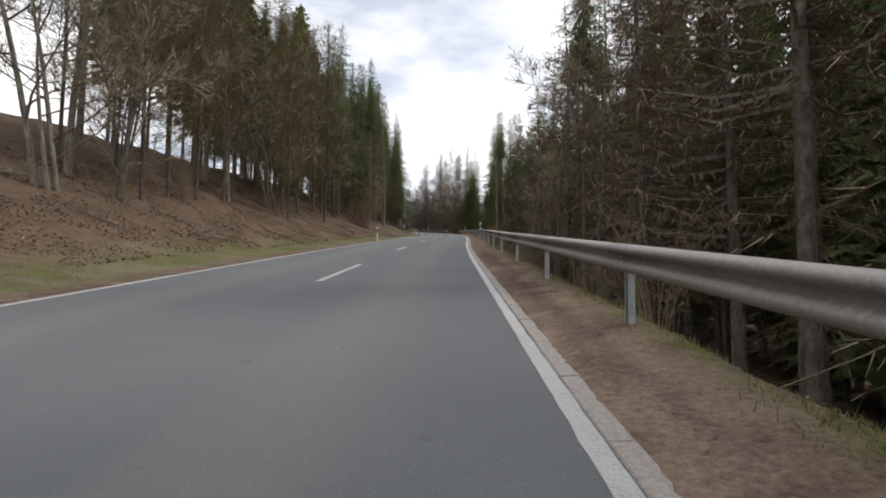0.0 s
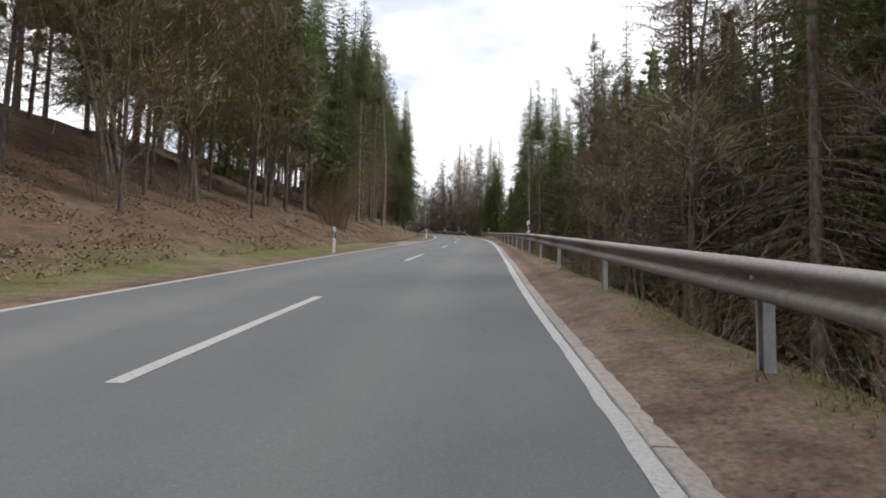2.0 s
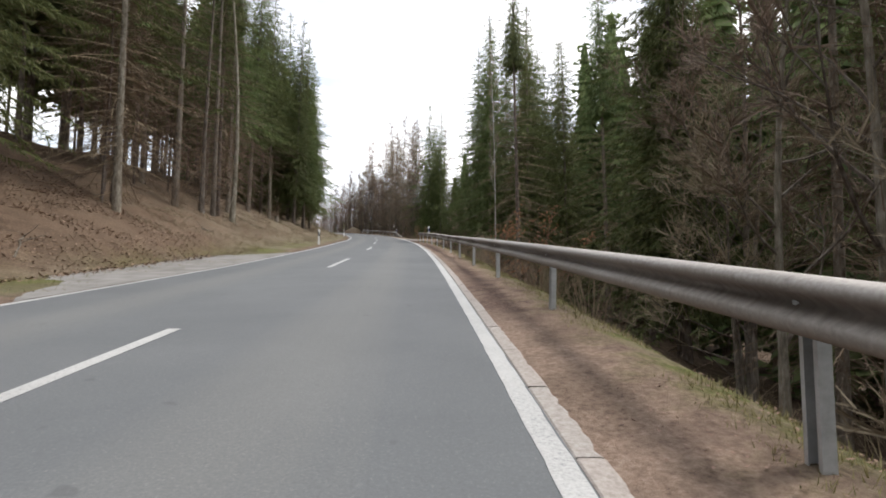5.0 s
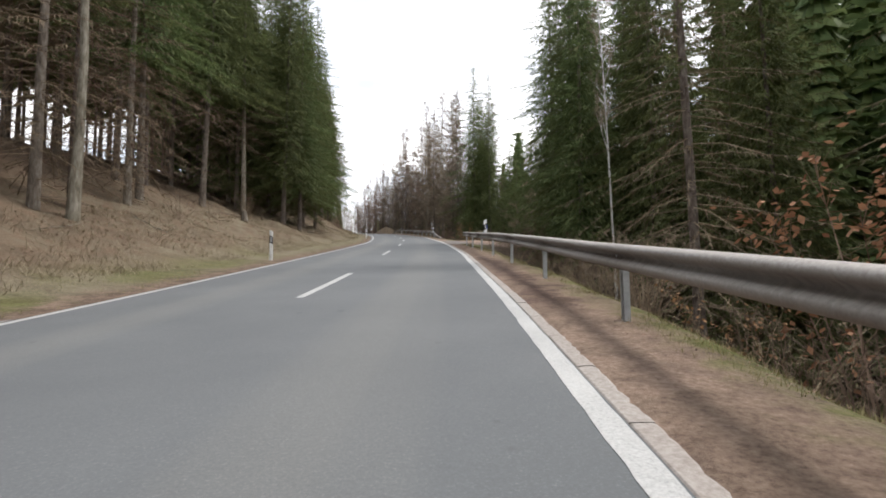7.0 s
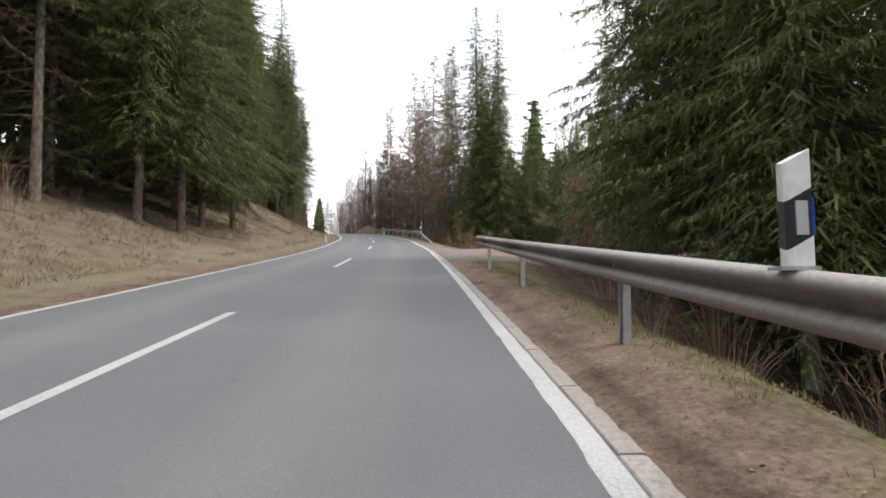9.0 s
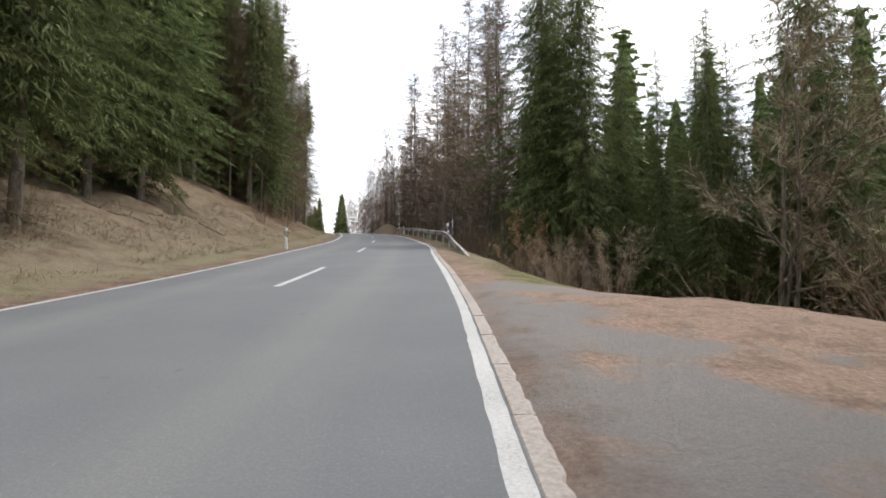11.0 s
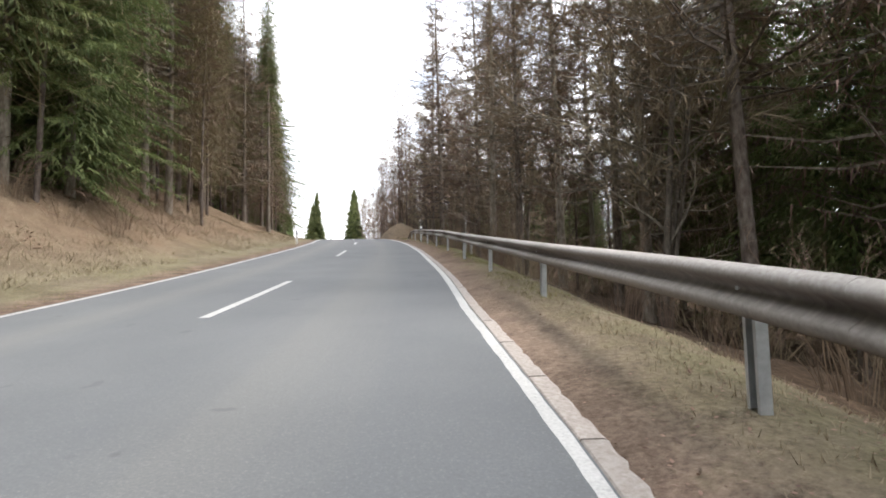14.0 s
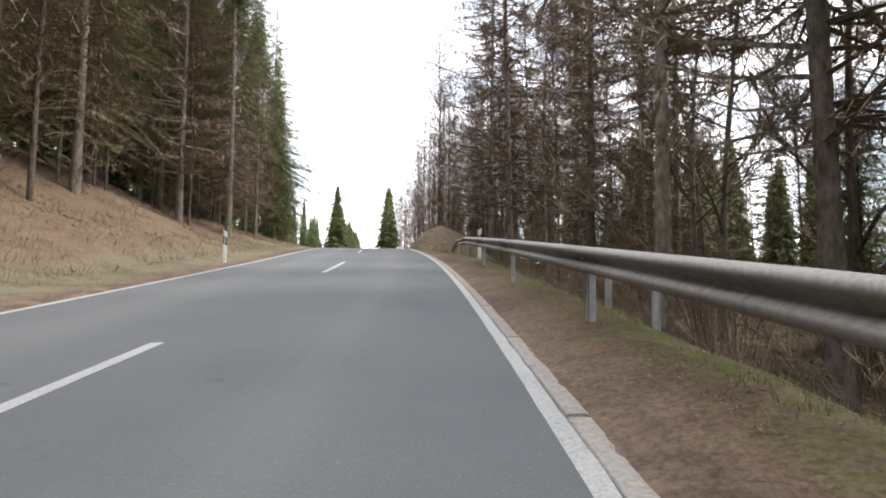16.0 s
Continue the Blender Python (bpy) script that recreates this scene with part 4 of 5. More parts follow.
def bare_parts(seed, height, clear, spread, stems=1, twiggy=1.0, bark=None, twig_mat=None):
    """Leafless broadleaf: winding stem(s), rising limbs, forked branches and a haze of twigs."""
    r = random.Random(seed)
    stem, limbs, twigs = Soup(), Soup(), Soup()
    bark, twig_mat = bark or BARK, twig_mat or TWIG

    def twig_fan(p, d, n, size):
        for _ in range(n):
            e = (d + Vector((r.uniform(-1, 1), r.uniform(-1, 1), r.uniform(-0.7, 0.9))) * 0.9).normalized()
            t = p + e * (size * r.uniform(0.5, 1.2))
            s = e.cross(Vector((r.uniform(-1, 1), r.uniform(-1, 1), r.uniform(-1, 1)))).normalized()
            twigs.spike(p, t, s, r.uniform(0.012, 0.022))
            for _ in range(3):
                q = p.lerp(t, r.uniform(0.35, 0.85))
                e2 = (e + Vector((r.uniform(-1, 1), r.uniform(-1, 1), r.uniform(-0.6, 0.8)))).normalized()
                twigs.spike(q, q + e2 * (size * r.uniform(0.3, 0.7)), s, 0.013)

    def branch(p, d, L, rad, level):
        n = 4
        pts, q, dd = [p], p, d.normalized()
        for _ in range(n):
            dd = (dd + Vector((r.uniform(-1, 1), r.uniform(-1, 1), r.uniform(-0.5, 0.8))) * 0.24).normalized()
            q = q + dd * (L / n)
            pts.append(q)
        limbs.tube(pts, [rad, rad * 0.82, rad * 0.6, rad * 0.42, rad * 0.2], 4 if level == 0 else 3)
        for k in range(3 if level == 0 else 2):
            u = r.uniform(0.35, 0.95)
            b = on_line(pts, u)
            e = (dd + Vector((r.uniform(-1, 1), r.uniform(-1, 1), r.uniform(-0.4, 0.8))) * 0.95).normalized()
            if level < 1:
                branch(b, e, L * r.uniform(0.4, 0.65), rad * 0.45, level + 1)
            else:
                twig_fan(b, e, int(2 * twiggy + r.random()), min(0.9, 0.35 + 0.4 * L))
        for _ in range(int((2 + level) * twiggy + r.random())):
            twig_fan(on_line(pts, r.uniform(0.3, 1.0)), dd, 2, min(0.9, 0.3 + 0.3 * L))

    for sidx in range(stems):
        off = Vector((r.uniform(-0.35, 0.35), r.uniform(-0.35, 0.35), 0)) if stems > 1 else Vector()
        lean = Vector((r.uniform(-1, 1), r.uniform(-1, 1), 0)) * (0.16 * height if stems > 1 else 0.04 * height)
        h = height * (1.0 if sidx == 0 else r.uniform(0.6, 0.95))
        line = [p + off + lean * (p.z / height) for p in trunk_line(r, h, 0.035 * height)]
        r0 = 0.0068 * h + 0.015
        stem.tube(line, [r0 * (1.35 if i == 0 else 1) * (1 - 0.9 * i / 8) for i in range(9)], 7)
        nb = int(h * 1.15)
        for k in range(nb):
            u = clear / height + (1 - clear / height) * ((k + r.random()) / nb) ** 0.9
            a = r.uniform(0, 6.28)
            d = Vector((math.cos(a), math.sin(a), r.uniform(0.25, 1.1)))
            branch(on_line(line, min(u, 0.99)), d, spread * (1.15 - 0.75 * u) * r.uniform(0.55, 1.1), r0 * (1.05 - u) * 0.42 + 0.008, 0)
    return [("trunk", stem.mesh("bare_tree_trunk", bark, True), ""), ("limb_work", limbs.mesh("bare_tree_limbs", bark), "bare branching limbs"),
            ("twig_haze", twigs.mesh("bare_tree_twigs", twig_mat), "brown leafless twigs")]


def shrub_parts(seed, height, width, stems=16, leaves=0, leaf_mat=None):
    """Leafless shrub: many thin stems from one foot, with side twigs; some keep withered leaves."""
    r = random.Random(seed)
    st, tw, lv = Soup(), Soup(), Soup()
    for _ in range(stems):
        a = r.uniform(0, 6.28)
        out = Vector((math.cos(a), math.sin(a), 0))
        h, w = height * r.uniform(0.5, 1.05), width * r.uniform(0.1, 0.55)
        p0 = out * r.uniform(0.0, 0.18 * width) - UP * 0.15
        pts = [p0 + out * (w * q**1.5) + UP * (h * q * (1 - 0.12 * q)) + Vector((r.uniform(-1, 1), r.uniform(-1, 1), 0)) * (0.05 * h * q) for q in (0, 0.3, 0.6, 0.85, 1.0)]
        r0 = 0.004 + 0.0032 * h
        st.tube(pts, [r0, r0 * 0.8, r0 * 0.55, r0 * 0.35, r0 * 0.15], 3)
        for _ in range(int(5 + 6 * h)):
            p = on_line(pts, r.uniform(0.25, 1.0))
            d = (out * r.uniform(-0.4, 1.0) + Vector((r.uniform(-1, 1), r.uniform(-1, 1), r.uniform(-0.1, 1.0)))).normalized()
            t = p + d * (r.uniform(0.15, 0.42) * (0.5 + 0.28 * h))
            s = d.cross(Vector((0.3, 0.5, 0.81))).normalized()
            tw.spike(p, t, s, r.uniform(0.004, 0.008))
            for _ in range(leaves):
                q = p.lerp(t, r.uniform(0.2, 1.0)) + Vector((r.uniform(-1, 1), r.uniform(-1, 1), r.uniform(-1, 1))) * 0.06
                e = Vector((r.uniform(-1, 1), r.uniform(-1, 1), r.uniform(-1, 0.3))).normalized()
                lv.leaf(q, q + e * r.uniform(0.07, 0.115), e.cross(Vector((0.2, 0.4, 0.9))).normalized(), r.uniform(0.024, 0.038))
    parts = [("stem_clump", st.mesh("shrub_stems", SHRUB_TWIG), ""), ("twig_haze", tw.mesh("shrub_twigs", SHRUB_TWIG), "thin pale brown twigs")]
    if lv.f:
        parts.append(("foliage", lv.mesh("shrub_leaves", leaf_mat or BEECH_LEAF), "withered orange-brown leaves"))
    return parts


class Kind:
    """Some built variants of one kind of tree; plant() puts down copies."""

    def __init__(self, name, label, category, group, variants):
        self.protos = []
        self.first = []
        for p in variants:
            t = tree_thing(name, p, label, category, group)
            self.protos.append(t)
            self.first.append(True)
        self.n = 0

    def plant(self, s, l, scale=1.0, turn=None, which=None, lean=(0, 0), wide=1.0, label=""):
        i = self.n % len(self.protos) if which is None else which
        self.n += 1
        g = ground_at(s, l, 0.12)
        m = Matrix.LocRotScale(g, Euler((lean[0], lean[1], turn if turn is not None else RT.uniform(0, 6.28))), None)
        sc = Vector((scale * wide, scale * wide, scale))
        if self.first[i]:
            self.first[i] = False
            t = self.protos[i]
            t.matrix_world = m @ Matrix.Diagonal((*sc, 1))
        else:
            t = copy_thing(self.protos[i], m)
            t.scale = sc
        if label:
            tagged(t, label)
        return t

    def clean(self):
        for t, unused in zip(self.protos, self.first):
            if unused:
                for o in (*t.children_recursive, t):
                    bpy.data.objects.remove(o)


RT = random.Random(77)
SPRUCE = Kind("spruce", "tall dark green Norway spruce at the forest edge", "spruce", "forest spruces",
              [spruce_parts(11, 23, 2.2, 4.0, 1.02, 0.5, 0, 1.3, fine=True), spruce_parts(12, 24, 3.4, 3.8, 1.02, 0.5, 0, 1.3, fine=True), spruce_parts(13, 22, 1.0, 4.2, 1.05, 0.5, 0, 1.25, fine=True)])
DRY_SPRUCE = Kind("spruce", "spruce with dry brown lower boughs and green top", "spruce", "forest spruces",
                  [spruce_parts(15, 22, 2.0, 3.6, 0.76, 0.5, 0.75, 1.3, fine=True), spruce_parts(16, 23, 2.4, 3.4, 0.76, 0.5, 0.6, 1.3, fine=True)])
HIGH_SPRUCE = Kind("spruce", "spruce with bare trunk below and green crown above", "spruce", "forest spruces",
                   [spruce_parts(21, 24, 6.5, 3.8, 0.92, 0.6, 0.08, 1.3, fine=True), spruce_parts(22, 23, 5.0, 3.8, 0.92, 0.6, 0.10, 1.3, fine=True)])


def haze_parts(seed, height, clear, radius, full=False):
    """A leafless tree for the deep woods: stem, coarse boughs and a haze of twigs."""
    r = random.Random(seed)
    stem, twigs = Soup(), Soup()
    line = trunk_line(r, height, 0.3)
    stem.tube(line[::2], [0.0048 * height * (1 - 0.9 * i / 4) + 0.012 for i in range(5)], 5)
    for _ in range(int(height * (34 if full else 9))):
        u = r.random() ** 0.8
        c = on_line(line, clear / height + (1 - clear / height) * u * 0.99)
        a = r.uniform(0, 6.28)
        L = radius * (1.05 - u) ** 0.6 * r.uniform(0.5, 1.1)
        out = Vector((math.cos(a), math.sin(a), r.uniform(-0.1, 0.7)))
        e = c + out * L
        twigs.spike(c, e, UP.cross(out).normalized(), 0.018 if full else 0.03)
        for _ in range(4):
            p = c.lerp(e, r.uniform(0.25, 1.0))
            d = (out * 0.6 + Vector((r.uniform(-1, 1), r.uniform(-1, 1), r.uniform(-0.7, 0.9)))).normalized()
            twigs.spike(p, p + d * r.uniform(0.4, 1.0), d.cross(Vector((0.3, 0.2, 0.93))).normalized(), 0.013 if full else 0.026)
    return [("trunk", stem.mesh("haze_trunk", SPRUCE_BARK), ""), ("twig_haze", twigs.mesh("haze_twigs", LARCH_TWIG), "")]


class Woods:
    """Countless trees deep in the forest, gathered into one mesh."""

    def __init__(self, variants):
        self.shapes = []
        for parts in variants:
            verts, tris, mats = [], [], []
            n0 = 0
            for _, me, _ in parts:
                me.calc_loop_triangles()
                v = np.empty(len(me.vertices) * 3, np.float32)
                me.vertices.foreach_get("co", v)
                f = np.empty(len(me.loop_triangles) * 3, np.int32)
                me.loop_triangles.foreach_get("vertices", f)
                verts.append(v.reshape(-1, 3))
                tris.append(f.reshape(-1, 3) + n0)
                mats += [me.materials[0]] * (len(f) // 3)
                n0 += len(me.vertices)
                bpy.data.meshes.remove(me)
            self.shapes.append((np.concatenate(verts), np.concatenate(tris), np.array([0 if m == NEEDLES else 1 if m in (BROWN_NEEDLES, LARCH_TWIG) else 2 for m in mats], np.int32)))
        self.v, self.f, self.m, self.n = [], [], [], 0

    def plant(self, s, l, scale=1.0, turn=None, which=None, lean=(0, 0), wide=1.0, label=""):
        v, f, m = self.shapes[RT.randrange(len(self.shapes)) if which is None else which]
        a = RT.uniform(0, 6.28)
        g = ground_at(s, l, 0.12)
        c, q = math.cos(a) * scale * wide, math.sin(a) * scale * wide
        w = np.stack([v[:, 0] * c - v[:, 1] * q + g.x, v[:, 0] * q + v[:, 1] * c + g.y, v[:, 2] * scale + g.z], 1)
        self.v.append(w)
        self.f.append(f + self.n)
        self.m.append(m)
        self.n += len(v)

    def build(self, name, label, category, brown=None):
        v, f, m = np.concatenate(self.v), np.concatenate(self.f), np.concatenate(self.m)
        me = bpy.data.meshes.new(name)
        me.vertices.add(len(v))
        me.vertices.foreach_set("co", v.ravel())
        me.loops.add(f.size)
        me.loops.foreach_set("vertex_index", f.ravel().astype(np.int32))
        me.polygons.add(len(f))
        me.polygons.foreach_set("loop_start", np.arange(0, f.size, 3, dtype=np.int32))
        me.polygons.foreach_set("material_index", m)
        for mat in (NEEDLES, brown or BROWN_NEEDLES, SPRUCE_BARK):
            me.materials.append(mat)
        me.update()
        me.validate()
        return tagged(new(name, me), label, category, kind="stuff")


FAR_SPRUCE = Woods([spruce_parts(31, 22, 1.5, 3.8, 0.16, 0.6, 0, 8.0, 3.1, 0.5), spruce_parts(32, 21, 2.5, 3.6, 0.16, 0.6, 0, 8.0, 3.1, 0.5)])
FAR_FIR = Woods([spruce_parts(44, 22, 0.6, 5.0, 0.16, 0.5, 0, 7.0, 2.6, 0.5), spruce_parts(45, 20, 1.0, 4.4, 0.16, 0.5, 0, 7.0, 2.6, 0.45)])
FAR_HIGH = Woods([spruce_parts(35, 24, 8.5, 3.7, 0.2, 0.6, 0, 7.0, 2.6, 0.55), spruce_parts(36, 23, 7.5, 3.6, 0.2, 0.6, 0, 7.0, 2.6, 0.55)])
CANOPY = Woods([haze_parts(37, 19, 2.6, 4.6, True), haze_parts(38, 17, 2.0, 4.4, True)])
TANGLE = Woods([haze_parts(39, 17, 2.0, 3.4, True), haze_parts(40, 19, 3.0, 3.2, True)])
FAR_BROWN = Woods([haze_parts(33, 20, 2.0, 3.8), haze_parts(34, 17, 1.5, 3.6)])
LARCH = Kind("larch", "leafless larch with bare reddish-brown twigs", "larch", "bare larches",
             [larch_parts(41, 23, 4.0, 3.9), larch_parts(42, 22, 2.5, 3.6), larch_parts(43, 25, 6.0, 3.8)])
BARE = Kind("bare_tree", "leafless broadleaf tree with brown twigs", "tree", "bare broadleaf trees",
            [bare_parts(51, 16, 1.8, 5.0, 1, 2.6), bare_parts(52, 14, 1.3, 4.6, 3, 1.6), bare_parts(53, 18, 2.6, 4.8, 1, 2.4)])
POLE = Kind("pole_tree", "tall bare trunk against the sky on the crest", "tree", "slender crest trees",
            [bare_parts(61, 20, 14.0, 2.6, 1, 0.4), spruce_parts(62, 23, 14.0, 2.2, 0.5, 0.5, 0.3, 1.5, 1.5)])
SHRUB = Kind("shrub", "leafless brown shrub of thin stems", "shrub", "bare shrubs",
             [shrub_parts(71, 3.2, 3.0, 26), shrub_parts(72, 2.4, 3.0, 24), shrub_parts(73, 4.2, 3.4, 30)])
HAZEL = Kind("shrub", "leafless brown shrub of thin stems", "shrub", "bare shrubs", [shrub_parts(74, 4.4, 4.4, 80)])
BEECH = Kind("beech_sapling", "young beech keeping withered orange leaves", "sapling", "beech saplings",
             [shrub_parts(81, 3.6, 2.8, 9, 3), shrub_parts(82, 2.6, 2.6, 8, 3)])
BIRCH = Kind("birch", "slender birch with white bark", "birch", "birches", [bare_parts(91, 17, 6.0, 2.4, 1, 0.8, BIRCH_BARK, TWIG)])


def scatter(kind, s0, s1, l0, l1, gap, scale=(0.85, 1.12), keep=None, lean=0.02, wide=1.0):
    """Plants spaced about gap apart in a stretch of the plan."""
    sgn = 1 if l1 > l0 else -1
    s = s0
    while s < s1:
        l = l0 + RT.uniform(0, gap) * sgn
        while (l1 - l) * sgn > 0:
            ss, ll = s + RT.uniform(-0.42, 0.42) * gap, l + RT.uniform(-0.42, 0.42) * gap
            sc = RT.uniform(*scale)
            ln = (RT.uniform(-lean, lean), RT.uniform(-lean, lean))
            if keep is None or keep(ss, ll):
                k = kind if not isinstance(kind, list) else RT.choice(kind)
                k.plant(ss, ll, sc, lean=ln, wide=wide)
            l += gap * sgn
        s += gap


# ---- left bank
# unseen spruces behind the start, added to cut the sky light there
scatter(FAR_SPRUCE, -40, -4, -12, -22, 8.0)
scatter(BARE, -14, 50, -9.8, -13.0, 3.5, (0.7, 0.95), lean=0.14)
scatter(CANOPY, 19, 47, -8.2, -13.0, 3.2, (0.7, 1.0))
BARE.plant(18.0, -9.6, 0.85, which=1, label="leaning leafless tree of three dark stems")
scatter(SHRUB, 16, 46, -9.0, -12, 3.2, (0.45, 0.8))
scatter(CANOPY, 34, 50, -14, -19, 4.0, (0.75, 0.95))
scatter(CANOPY, 140, 186, -8.4, -12.5, 3.8, (0.7, 0.95))
scatter(TANGLE, 137, 186, -8.6, -13.0, 3.6, (0.8, 1.1))
scatter(TANGLE, 60, 80, -9.5, -12.5, 4.5, (0.6, 0.8))
scatter(TANGLE, 2, 62, 9.5, 14.5, 5.6, (0.75, 0.95))
scatter(TANGLE, 131, 186, 9.5, 15.5, 4.4, (0.55, 0.85))
scatter(DRY_SPRUCE, 27, 42, -12.5, -17, 4.6, (0.68, 0.85), lean=0.03)
scatter([SPRUCE, DRY_SPRUCE], 41, 58, -12.5, -17, 4.4, (0.68, 0.85), lean=0.03)
scatter(POLE, 2, 30, -16, -30, 5.2, (0.9, 1.1))
scatter(FAR_HIGH, 36, 58, -17, -26, 4.6, (0.68, 0.85))
scatter([SPRUCE, HIGH_SPRUCE], 48, 60, -9.4, -13, 4.2, (0.66, 0.8))
HAZEL.plant(51.5, -7.6, 1.0, label="large bare hazel bush of many pale stems")
scatter(SHRUB, 44, 62, -7.8, -9.4, 3.0, (0.5, 0.8))
scatter([DRY_SPRUCE, DRY_SPRUCE, HIGH_SPRUCE], 60, 85, -8.8, -12.5, 4.0, (0.86, 1.0))
scatter(HIGH_SPRUCE, 86, 101, -8.7, -12.5, 3.7, (0.95, 1.1))
for k in range(3):
    SPRUCE.plant(102.0 + 3.4 * k + RT.uniform(-0.6, 0.6), -8.1 + RT.uniform(-0.3, 0.3), RT.uniform(0.82, 0.92), which=(1, 0)[k % 2])
scatter(SPRUCE, 100, 111, -8.8, -13.0, 3.9)
POLE.plant(76.3, -8.6, 1.0, which=0, label="tall pale trunk at the foot of the spruces")
POLE.plant(74.3, -9.7, 0.95, which=0, label="tall pale trunk at the foot of the spruces")
scatter(HIGH_SPRUCE, 58, 112, -13, -17, 4.6, (0.75, 0.95))
scatter(FAR_HIGH, 58, 114, -16.5, -30, 3.4, (0.75, 0.95))
scatter(SPRUCE, 112, 138, -9.4, -12.4, 3.7)
scatter(FAR_SPRUCE, 112, 140, -14.0, -26, 3.9)
scatter([LARCH, DRY_SPRUCE, DRY_SPRUCE], 138, 178, -8.1, -12.5, 3.4)
SPRUCE.plant(140.5, -9.2, 0.95, which=2)
SPRUCE.plant(143.0, -10.4, 0.95, which=0)
scatter([FAR_SPRUCE, FAR_SPRUCE, FAR_BROWN], 134, 190, -13.0, -23, 3.1, (0.95, 1.15))
scatter([SPRUCE, DRY_SPRUCE], 172, 190, -7.0, -12, 4.0, (0.8, 0.95))
scatter([BARE, LARCH], 189, 206, -8.3, -12, 3.4, (0.5, 0.62))
scatter(SHRUB, 138, 147, -7.2, -10, 1.5, (0.28, 0.45), wide=1.5)
scatter(SHRUB, 60, 175, -8.0, -9.6, 3.4, (0.3, 0.6))
for k in range(56):
    s = 205 + 2.7 * k
    FAR_FIR.plant(s + RT.uniform(-1.5, 1.5), -RT.uniform(4.6, 6.5), blend(s, [(198, 0.42), (240, 0.5), (330, 0.72), (360, 0.76)]) * RT.uniform(0.7, 1.15), wide=1.35)
scatter(FAR_SPRUCE, 206, 300, -10, -14, 4.4, (0.4, 0.55))
scatter(FAR_SPRUCE, 190, 240, -14, -34, 5.5, (0.45, 0.6))

# ---- right slope
# out of view behind the start too: added to block sky light
scatter(FAR_SPRUCE, -40, -6, 9, 24, 8.0, (1.0, 1.2))
scatter([LARCH, DRY_SPRUCE, BARE], 3, 44, 8.2, 11.5, 3.3, (0.88, 1.02))
scatter([LARCH, DRY_SPRUCE, BARE], 44, 63, 9.4, 12.4, 3.3, (0.72, 0.9))
scatter([DRY_SPRUCE, SPRUCE, LARCH], 0, 64, 12.6, 17, 4.4, (0.86, 1.02))
scatter([FAR_SPRUCE, FAR_SPRUCE, FAR_BROWN], -4, 64, 18.5, 28, 3.7, (1.0, 1.22))
scatter([SPRUCE, DRY_SPRUCE], 63, 95, 10.2, 14, 4.0, (0.82, 0.98))
scatter(FAR_SPRUCE, 62, 94, 18.5, 28, 3.7, (1.05, 1.3))
for s, l, sc, w in ((88.0, 9.6, 0.95, 0), (92.0, 10.4, 1.0, 1), (95.5, 10.2, 0.95, 2), (97.5, 13.5, 1.0, 0), (93.5, 14.5, 1.0, 1), (99.0, 17.5, 1.0, 2), (108.5, 16.5, 0.5, 0), (111.0, 20.5, 0.6, 1),
                   (115.5, 15.0, 0.55, 2), (117.5, 19.0, 0.62, 0), (106.5, 21.5, 0.6, 1)):
    SPRUCE.plant(s, l, sc, which=w)
scatter(FAR_SPRUCE, 104, 131, 21, 31, 3.6, (0.62, 0.85))
for s, l, sc, w in ((119.6, 10.4, 0.9, 1), (118.8, 15.6, 0.6, 0), (121.5, 18.0, 0.7, 1), (115.6, 20.0, 0.68, 2), (114.2, 13.2, 0.5, 1)):
    SPRUCE.plant(s, l, sc, which=w)
scatter(SHRUB, 106, 112, 11, 16, 2.2, (0.9, 1.3), wide=1.3)
BARE.plant(109.0, 12.0, 0.75, which=1, lean=(-0.1, -0.15))
scatter(FAR_SPRUCE, 90, 110, 23, 36, 4.6, (0.8, 1.0))
SPRUCE.plant(121.3, 9.0, 0.99, which=0, wide=1.0, label="large free-standing green spruce beside the forest track")
SPRUCE.plant(117.5, 13.0, 0.52, which=0)
LARCH.plant(129.8, 11.5, 0.95, which=0)
SPRUCE.plant(126.5, 15.0, 0.6, which=0)
SPRUCE.plant(124.4, 10.6, 0.82, which=1)
SPRUCE.plant(122.5, 13.6, 0.66, which=2)
SPRUCE.plant(113.5, 17.0, 0.9, which=1)
scatter([LARCH, BARE, BARE], 131, 184, 8.4, 12.5, 4.3, (0.9, 1.1))
scatter([LARCH, BARE], 131, 186, 13.5, 18, 7.5, (0.85, 1.05))
scatter([FAR_BROWN, FAR_SPRUCE], 128, 149, 15, 32, 3.1, (0.6, 0.82), wide=1.3)
scatter(FAR_BROWN, 149, 196, 14, 32, 3.0, (0.42, 0.6), wide=1.3)
scatter(FAR_SPRUCE, 149, 190, 17, 32, 4.2, (0.36, 0.5), wide=1.4)
scatter(DRY_SPRUCE, 130, 147, 11.5, 14.5, 8.0, (0.7, 0.9))
scatter(FAR_BROWN, 128, 152, 14.5, 25, 5.6, (0.5, 0.65))
for s, l, sc, w in ((133.0, 12.6, 0.8, 1), (136.8, 13.6, 0.85, 0), (141.0, 14.5, 0.7, 1), (147.5, 15.5, 0.55, 0), (153.0, 15.0, 0.5, 2)):
    SPRUCE.plant(s, l, sc, which=w)
LARCH.plant(174, 15.0, 1.22, which=0)
for s, l, w in ((135.6, 8.9, 1), (139.2, 9.7, 0), (142.8, 9.0, 2)):
    LARCH.plant(s, l, 1.02, which=w)
LARCH.plant(164, 7.4, 1.05, which=1, wide=1.25, label="larch with long drooping bare boughs over the verge")
